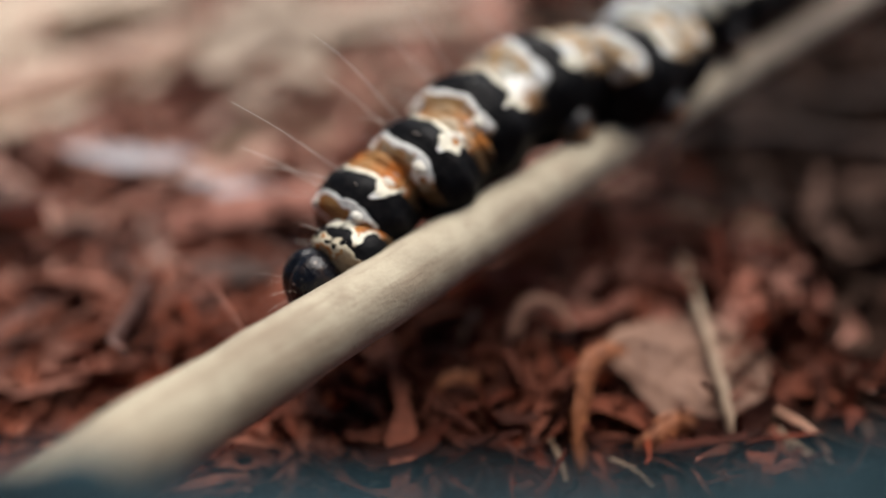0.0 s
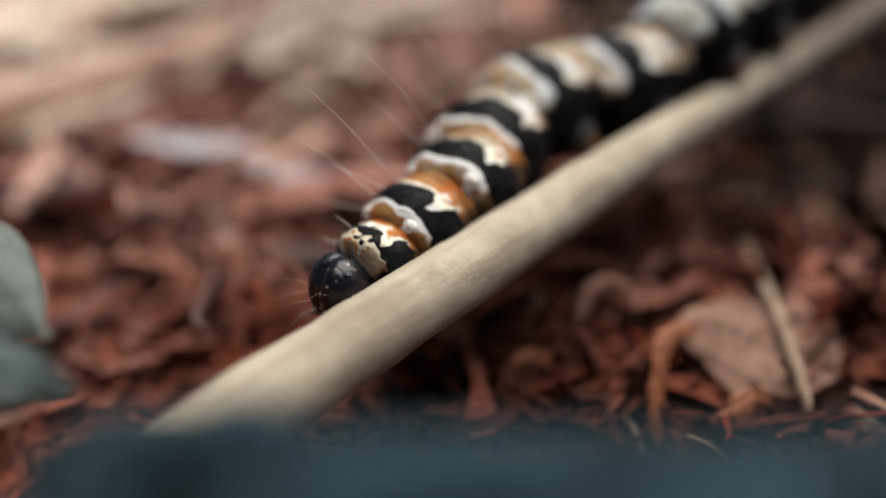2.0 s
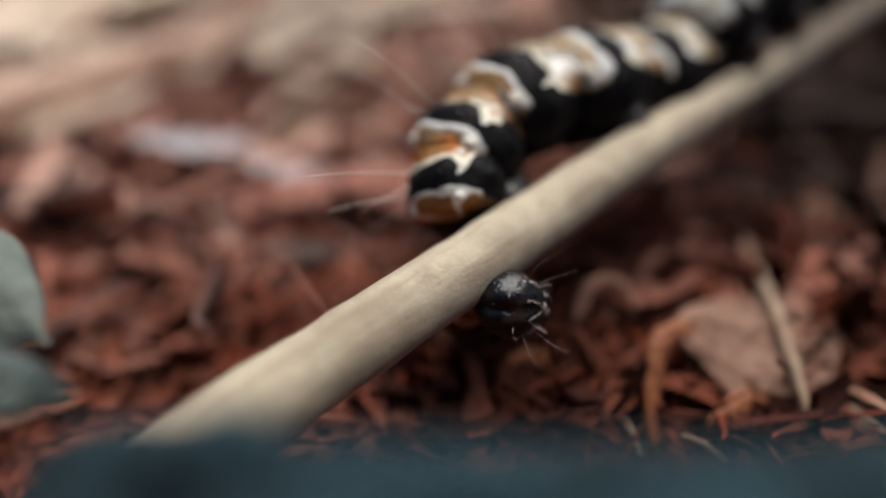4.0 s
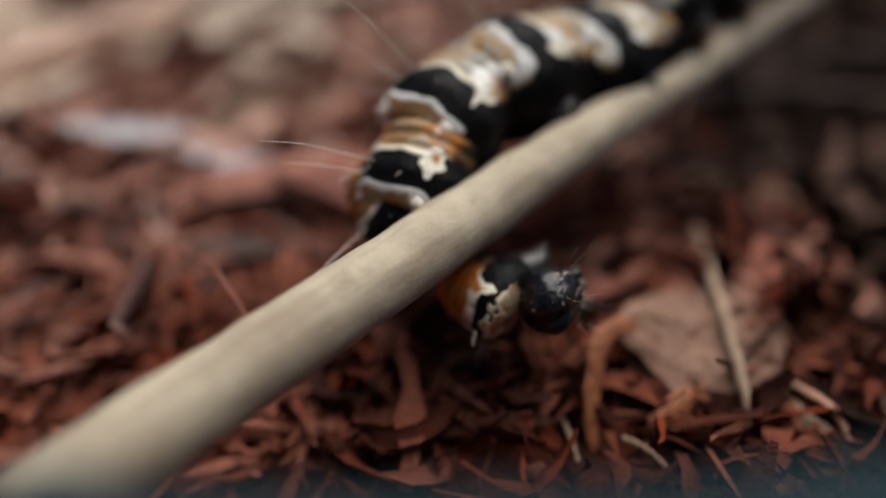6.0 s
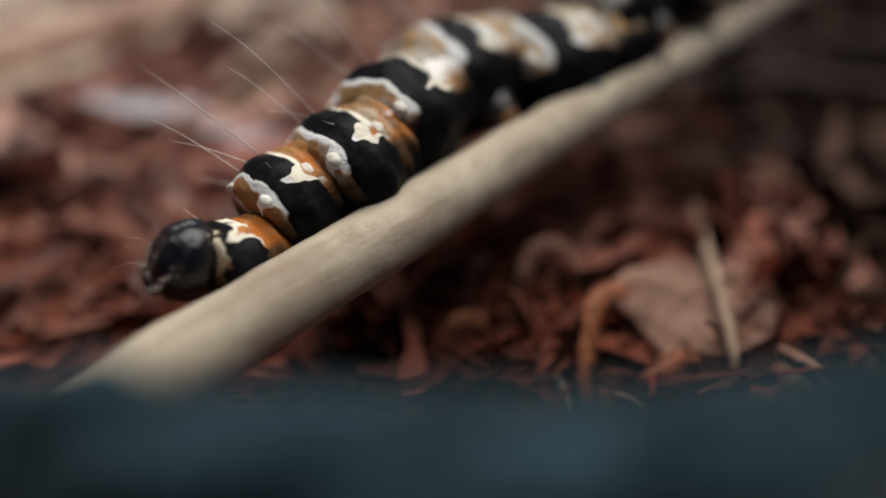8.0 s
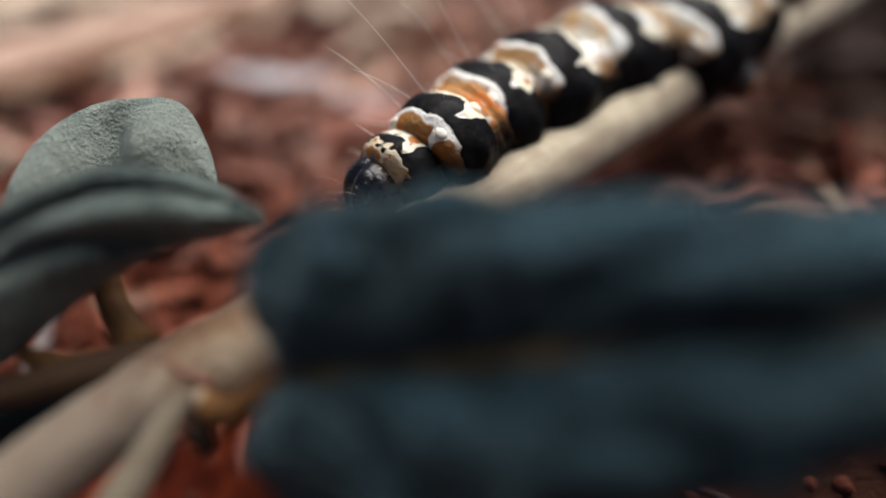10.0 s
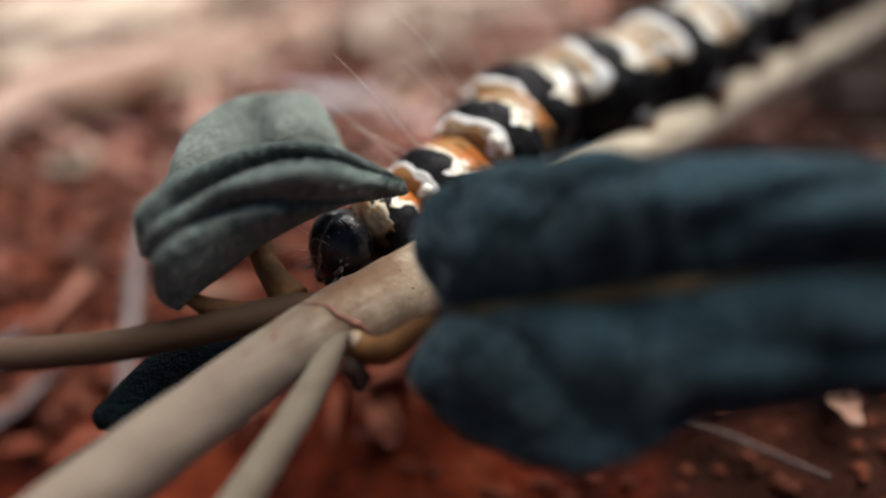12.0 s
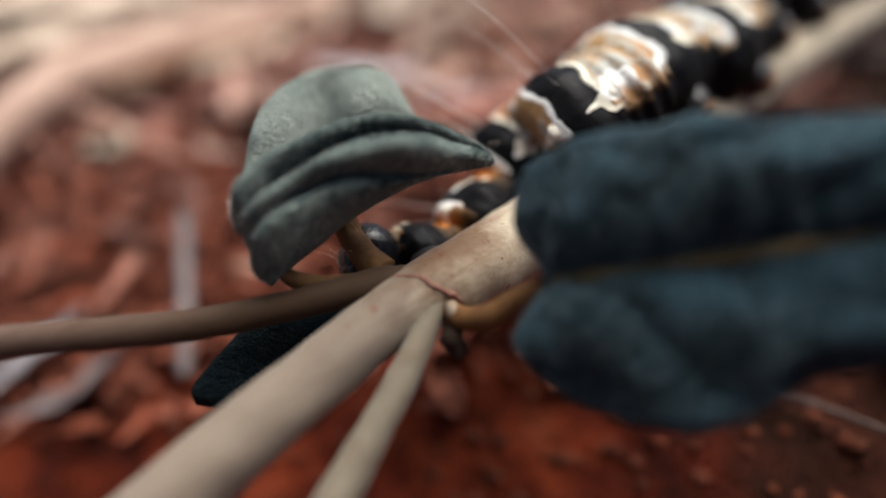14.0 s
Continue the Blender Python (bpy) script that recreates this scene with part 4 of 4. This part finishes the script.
def head_part():
    bm = bmesh.new()
    bmesh.ops.create_uvsphere(bm, u_segments=40, v_segments=28, radius=1.0)
    for v in bm.verts:
        p = v.co.copy()
        groove = math.exp(-(p.x / 0.16) ** 2) * max(0.0, min(1.0, 0.6 + p.z)) * max(0.0, p.y + 0.6)
        narrow = 1.0 - 0.28 * max(0.0, -p.z)
        v.co = Vector((p.x * 1.85 * narrow, p.y * 1.7, p.z * 2.1)) * (1 - 0.13 * groove)
        v.co += p * (0.05 * noise.noise(p * 3) + 0.09 * noise.noise(p * 1.6 + Vector((2, 7, 1))))
    head = part("head", bm, HEAD_BLACK, caterpillar, "glossy black head with a groove down the brow")
    for s in (-1, 1):
        bm = bmesh.new()
        tube(bm, [(s * 0.12, 1.55, -0.75), (s * 0.42, 1.56, -0.2), (s * 0.62, 1.42, 0.45), (s * 0.55, 1.2, 0.95)], [0.05, 0.1, 0.09, 0.03], 8, 14, 0.05, 0.3)
        part("brow_mark", bm, MOUTH, head, "pale streak on the brow")
        bm = bmesh.new()
        tube(bm, [(s * 1.05, 1.22, -0.75), (s * 1.28, 1.05, -0.5), (s * 1.36, 0.95, -0.15)], [0.1, 0.16, 0.06], 8, 8, 0.06, 0.3)
        part("cheek_mark", bm, MOUTH, head, "pale mark on the cheek")
    bm = bmesh.new()
    tube(bm, [(-0.45, 1.2, -0.98), (0, 1.42, -1.02), (0.45, 1.2, -0.98)], [0.2, 0.26, 0.2], 10, 12, 0.06, 0.4, 0.8)
    part("lip", bm, MOUTH, head, "greyish upper lip")
    for s in (-1, 1):
        bm = bmesh.new()
        tube(bm, [(s * 0.6, 0.95, -1.2), (s * 0.42, 1.22, -1.42), (s * 0.1, 1.26, -1.6)], [0.34, 0.3, 0.12], 10, 10)
        part("jaw", bm, LEG_BLACK, head)
        bm = bmesh.new()
        tube(bm, [(s * 0.95, 1.0, -0.95), (s * 1.2, 1.4, -1.1), (s * 1.28, 1.75, -1.12)], [0.13, 0.08, 0.03], 8, 10)
        part("antenna", bm, MOUTH, head, "pale stubby feeler")
        for q in ((0.9, 1.3, 0.9, 1.5, 3.4, 2.0), (1.5, 0.9, -0.2, 3.6, 3.0, -0.6), (0.5, 1.5, 0.1, 0.8, 4.2, 0.6), (1.3, 1.1, -0.9, 2.6, 3.6, -2.4)):
            hair(head, (s * q[0], q[1], q[2]), (s * q[3] * 0.85, q[4] * 0.75, q[5] * 0.85), 0.007)
    return head


def rings():
    collar = skin_material("collar_skin", 3.3, ORANGE, (0.42, 0.20, 0.06), 0.70, 0.95, 0.15, collar=True, flank=0.34, rim=1.1, wedge=0.9, pale=(CREAM, DULL))
    thorax = skin_material("thorax_skin", 3.9, (0.34, 0.17, 0.06), ORANGE_PALE, 0.78, 1.0, 0.225, under=0.35, low_fold=ORANGE, flank=0.36)
    shoulder = skin_material("shoulder_skin", 4.4, (0.30, 0.17, 0.075), (0.40, 0.32, 0.22), 0.85, 1.02, 0.22, under=0.35, low_fold=(0.42, 0.15, 0.03), flank=0.37)
    waist = skin_material("waist_skin", 5.4, TAN, TAN_PALE, 0.95, 1.0, 0.225, 0.2, 0.5, 0.8, furrow=(0.30, 0.15, 0.05), flank=0.36, low_fold=(0.36, 0.19, 0.085))
    belly = skin_material("belly_skin", 7.0, TAN, TAN_PALE, 0.95, 0.95, 0.16, 0.1, 0.4, 0.5, furrow=(0.24, 0.15, 0.07), flank=0.30, pale=((0.52, 0.48, 0.38), (0.60, 0.60, 0.58)))
    hind = skin_material("hind_skin", 7.2, (0.35, 0.33, 0.26), (0.42, 0.42, 0.38), 0.9, 0.9, 0.085, 0.1, 0.1, 0.0, furrow=(0.20, 0.16, 0.11), flank=0.2, pale=((0.40, 0.38, 0.31), (0.44, 0.46, 0.47)))
    rng = random.Random(11)
    made = [head_part()]
    plan = [("front_thorax", 2.4, 3.3, collar), ("middle_thorax", 3.05, 3.9, thorax), ("rear_thorax", 3.55, 4.4, shoulder), ("abdomen_ring", 3.95, 5.4, waist)]
    plan += [("abdomen_ring", 4.05, 7.0, belly)] * 2 + [("abdomen_ring", 3.9, 7.2, hind)] * 4 + [("abdomen_ring", 3.0, 6.6, hind)]
    for k, (name, radius, length, skin) in enumerate(plan):
        ob = ring_part(name, radius, length, skin, 0.45 if k == 0 else 0.16, 0.24 if k < 5 else 0.10, 0.74 if k in (1, 2, 3) else 0.90)
        made.append(ob)
        if k < 3:
            for side in (-1, 1):
                leg(ob, side, 0.0, radius, 2.0 + 0.5 * k)
        if 4 <= k <= 7 or k == 10:
            for side in (-1, 1):
                proleg(ob, side, -0.8 if side < 0 else -1.2, radius, 0.95)
        if k < 8:
            # long pale hairs from the warts beside the black ring
            for side in (-1, 1):
                for a, reach, ahead in ((0.42, 2.6, 1.4), (1.25, 2.8, 0.8), (1.7, 2.6, 0.4), (1.5, 1.8, -0.6), (1.95, 1.6, 0.9))[: 5 if side > 0 else 1]:
                    reach *= 1.0 if side > 0 else 0.35
                    a += rng.uniform(-0.12, 0.12)
                    reach *= rng.uniform(0.6, 1.5) * (1.15 if k in (1, 2, 3) else 0.5 if k == 0 else 0.9)
                    root = Vector((side * math.sin(a), 0, math.cos(a))) * radius * 0.98
                    tip = root + Vector((side * math.sin(a * 1.05), ahead * rng.uniform(0.2, 0.9), math.cos(a * 1.05))).normalized() * reach
                    hair(ob, root, tip, 0.03 if side > 0 else 0.018, rng.uniform(-0.12, 0.14))
        if 1 <= k <= 5:
            low = (0.70, 0.74, 0.86, 0.88, 0.86)[k - 1]
            for side in (-1, 1):
                wart(ob, side, -0.33 * length, radius * 0.90, low, 0.38 + 0.08 * k)
                wart(ob, side, 0.36 * length, radius * 0.90, low - 0.02, 0.32 + 0.07 * k)
        if 1 <= k <= 4:
            for a, reach in ((0.18, 6.6), (0.5, 5.2)):
                a, reach = a + rng.uniform(-0.1, 0.1), reach * rng.uniform(0.85, 1.15)
                root = Vector((math.sin(a), rng.uniform(-0.2, 0.2), math.cos(a))) * radius * 0.96
                hair(ob, root, root + Vector((math.sin(a), 0.35, math.cos(a))).normalized() * reach, 0.034, rng.uniform(0.03, 0.1))
    return made


BODY = rings()


# ---- what moves: seconds and the place of each ring's middle, in mm ----
HEAD = [
    (0, -5.8, 28.9, 9.3), (0.5, -7.2, 27.7, 10.8), (1, -7.4, 27.0, 10.8), (1.5, -7.7, 26.9, 10.1), (2, -8.6, 26.3, 9.2),
    (4.5, 1.9, 26.4, 8.4), (5, 1.2, 25.8, 8.4), (5.5, 4.5, 27.7, 8.2), (6, 7.1, 28.3, 7.3), (6.5, 2.3, 26.4, 6.4),
    (7, -0.6, 24.2, 5.2), (7.2, -2.5, 24.6, 5.8), (7.5, -6.3, 29.1, 7.6), (7.8, -9.5, 25.9, 9.4), (8, -11.7, 23.8, 10.6),
    (8.5, -10.8, 23.4, 10.3), (9, -11.7, 22.7, 10.9), (9.2, -11.7, 23.0, 10.6), (11.3, -17.0, 18.6, 9.7), (11.5, -18.0, 17.7, 9.8),
    (12, -19.8, 15.9, 8.9), (12.5, -20.3, 15.1, 9.2), (13, -21.2, 15.7, 6.9), (13.5, -21.7, 15.3, 6.6), (14, -22.7, 15.1, 7.0),
]
THORAX_FRONT = [
    (0, -3.7, 30.3, 10.0), (0.5, -4.7, 29.2, 11.1), (1, -5.1, 29.1, 11.0), (1.5, -6.0, 28.5, 10.5), (2, -6.8, 28.2, 9.5),
    (4.5, -0.3, 28.7, 7.0), (5, -0.5, 29.7, 7.7), (5.5, 1.8, 29.5, 6.6), (6, 4.3, 29.7, 6.1), (6.5, 0.6, 29.2, 6.8),
    (7, -0.6, 27.5, 5.7), (7.2, -2.2, 28.1, 5.9), (7.5, -5.1, 29.4, 8.6), (7.8, -8.0, 26.6, 9.1), (8, -9.9, 24.8, 9.4),
    (8.5, -8.7, 26.0, 10.2), (9, -9.3, 25.0, 10.2), (9.2, -9.4, 24.6, 10.6), (11.3, -14.9, 20.2, 10.1), (11.5, -15.3, 19.3, 9.5),
    (12, -17.5, 18.2, 8.8), (12.5, -18.3, 17.8, 8.3), (13, -19.2, 16.5, 5.6), (13.5, -18.9, 16.2, 5.4), (14, -20.0, 16.0, 5.9),
]
THORAX_MIDDLE = [
    (0, -3.1, 32.9, 11.4), (0.5, -3.4, 31.4, 11.6), (1, -3.4, 31.8, 11.3), (1.5, -4.2, 31.4, 10.9), (2, -4.8, 30.7, 10.1),
    (4.5, -1.7, 33.9, 11.4), (5, -1.7, 33.3, 10.4), (5.5, -1.3, 33.6, 9.2), (6, -0.8, 34.5, 8.7), (6.5, -0.5, 34.0, 8.7),
    (7, -1.9, 33.6, 9.4), (7.2, -2.3, 32.8, 9.9), (7.5, -3.0, 31.6, 10.7), (7.8, -5.7, 29.7, 10.7), (8, -7.6, 28.4, 10.7),
    (8.5, -6.5, 28.7, 11.7), (9, -7.4, 28.0, 11.5), (9.2, -7.5, 27.2, 11.7), (11.3, -13.9, 22.6, 11.1), (11.5, -14.6, 22.0, 11.0),
    (12, -14.9, 20.7, 9.6), (12.5, -14.8, 20.9, 9.2), (13, -16.4, 19.5, 6.4), (13.5, -15.3, 20.2, 7.9), (14, -16.2, 19.1, 6.3),
]
THORAX_REAR = [
    (0, 0.4, 35.2, 13.0), (0.5, -0.4, 34.4, 12.7), (1, -0.4, 35.1, 12.2), (1.5, -1.2, 34.6, 11.8), (2, -2.0, 33.9, 11.0),
    (4.5, -1.1, 36.6, 12.8), (5, -0.8, 36.1, 12.0), (5.5, -0.7, 35.9, 11.2), (6, -0.3, 35.1, 10.3), (6.5, -0.6, 35.2, 11.0),
    (7, -1.0, 35.8, 11.4), (7.2, -1.1, 35.1, 11.8), (7.5, -1.4, 34.1, 12.4), (7.8, -3.2, 32.1, 11.9), (8, -4.5, 30.8, 11.6),
    (8.5, -4.5, 30.9, 12.8), (9, -5.1, 29.9, 12.6), (9.2, -5.3, 29.7, 12.2), (11.3, -10.6, 25.3, 11.4), (11.5, -11.4, 24.7, 11.8),
    (12, -11.7, 24.0, 11.0), (12.5, -13.2, 22.6, 10.9), (13, -14.3, 22.6, 7.6), (13.5, -14.9, 23.6, 9.0), (14, -13.9, 24.1, 8.2),
]
ABDOMEN_FIRST = [
    (0, 3.3, 38.7, 14.3), (0.5, 2.5, 37.8, 14.2), (1, 2.5, 38.7, 13.5), (1.5, 1.8, 38.0, 12.9), (2, -0.3, 38.3, 11.6),
    (4.5, 1.9, 39.9, 14.5), (5, 1.2, 39.7, 14.3), (5.5, 1.2, 39.6, 13.3), (6, 1.3, 38.8, 12.7), (6.5, 0.7, 39.4, 12.8),
    (7, 0.7, 39.6, 13.6), (7.2, 0.6, 39.0, 13.8), (7.5, 0.5, 38.1, 14.1), (7.8, -0.9, 36.0, 13.3), (8, -1.9, 34.6, 12.7),
    (8.5, -1.9, 34.8, 13.4), (9, -2.6, 33.8, 13.3), (9.2, -2.5, 33.4, 12.7), (11.3, -7.6, 28.5, 11.9), (11.5, -8.6, 28.3, 12.5),
    (12, -9.7, 28.2, 11.7), (12.5, -11.8, 27.0, 11.4), (13, -13.9, 27.2, 8.5), (13.5, -11.5, 26.3, 10.8), (14, -10.8, 22.6, 11.3),
]
ABDOMEN_SECOND = [
    (0, 7.6, 43.1, 15.5), (0.5, 6.9, 42.2, 15.3), (1, 7.2, 42.7, 14.6), (1.5, 5.4, 43.0, 14.5), (2, 3.2, 43.2, 13.1),
    (4.5, 7.3, 43.0, 14.7), (5, 6.6, 43.0, 14.6), (5.5, 6.4, 43.1, 14.2), (6, 6.1, 42.6, 14.2), (6.5, 5.6, 43.0, 14.4),
    (7, 5.2, 44.0, 13.9), (7.2, 5.3, 43.2, 13.9), (7.5, 5.4, 42.0, 13.8), (7.8, 2.9, 40.8, 13.5), (8, 1.3, 40.0, 13.4),
    (8.5, 1.8, 39.8, 14.3), (9, 1.4, 38.6, 13.8), (9.2, 1.6, 38.2, 12.9), (11.3, -2.3, 31.9, 12.5), (11.5, -3.3, 31.7, 13.4),
    (12, -4.5, 31.6, 12.8), (12.5, -7.3, 31.3, 12.4), (13, -9.0, 31.0, 9.7), (13.5, -6.1, 29.1, 12.4), (14, -6.6, 27.2, 12.6),
]
ABDOMEN_THIRD = [
    (0, 14.3, 45.3, 15.9), (0.5, 13.6, 44.5, 15.8), (1, 13.9, 44.7, 15.4), (1.5, 11.9, 45.9, 14.8), (2, 9.7, 46.1, 13.7),
    (4.5, 12.9, 47.3, 14.1), (5, 12.9, 46.1, 14.4), (5.5, 12.8, 46.0, 14.0), (6, 12.3, 46.1, 14.1), (6.5, 11.8, 46.5, 13.8),
    (7, 11.8, 46.4, 13.4), (7.2, 11.9, 45.6, 13.2), (7.5, 12.0, 44.4, 13.0), (7.8, 9.6, 43.2, 13.1), (8, 8.0, 42.4, 13.2),
    (8.5, 8.3, 42.5, 13.9), (9, 8.1, 41.1, 13.8), (9.2, 8.2, 40.7, 12.8), (11.3, 3.7, 35.6, 12.5), (11.5, 2.6, 35.6, 13.4),
    (12, 1.3, 35.6, 14.0), (12.5, -1.3, 35.1, 12.1), (13, -2.4, 33.7, 9.9), (13.5, -0.4, 33.4, 12.4), (14, -1.1, 31.6, 12.9),
]


def roll(t, k):
    """How far the back of ring k turns to the near side."""
    if k < 2 and 4.0 < t < 7.4:
        return 0.45
    end = -0.35 if k < 3 else 0.45
    bent = 0.35 if k < 3 else 0.5 if k == 3 else 0.62
    marks = [(0, 0.6), (2, 0.6), (4.3, bent), (7.5, bent), (8.0, 0.5), (8.5, 0.6), (12.4, 0.6), (13.0, end), (14.0, end)]
    for (a, x), (b, y) in zip(marks, marks[1:]):
        if a <= t <= b:
            return x + (y - x) * (t - a) / (b - a)


def motions():
    """The body as a chain of rings: each looks towards the one before it."""
    chain = [HEAD, THORAX_FRONT, THORAX_MIDDLE, THORAX_REAR, ABDOMEN_FIRST, ABDOMEN_SECOND, ABDOMEN_THIRD]
    turn_side = 1 if WAY.cross(SIDEWAYS).dot(BEHIND) > 0 else -1
    keys = [[] for _ in BODY]
    for row in range(len(HEAD)):
        t = HEAD[row][0]
        at = [Vector(path[row][1:]) for path in chain]
        # the hind rings follow along the stem
        while len(at) < len(BODY):
            s = (at[-1] - ROOT).dot(WAY) + 7.2
            goal = ROOT + WAY * s + SIDEWAYS * 5.2 + BEHIND * 0.8
            at.append(at[-1] + (goal - at[-1]).normalized() * 7.2)
        at[0] = at[0].lerp(at[1], 0.06)
        for k in range(len(BODY)):
            ahead = (at[max(k - 1, 0)] - at[min(k + 1, len(at) - 1)]).normalized()
            if k == 0:
                ahead = (at[0] - at[1]).normalized()
            out = ahead.cross(BEHIND) * turn_side
            lean = roll(t, k)
            back = out * 0.72 - BEHIND * lean
            back = (back - ahead * back.dot(ahead)).normalized()
            side = ahead.cross(back)
            m = Matrix((side, ahead, back)).transposed().to_4x4()
            m.translation = (at[k] - CRAWLER) * MM
            keys[k].append((t, m))
    for ob, rows in zip(BODY, keys):
        walk(ob, rows)


motions()
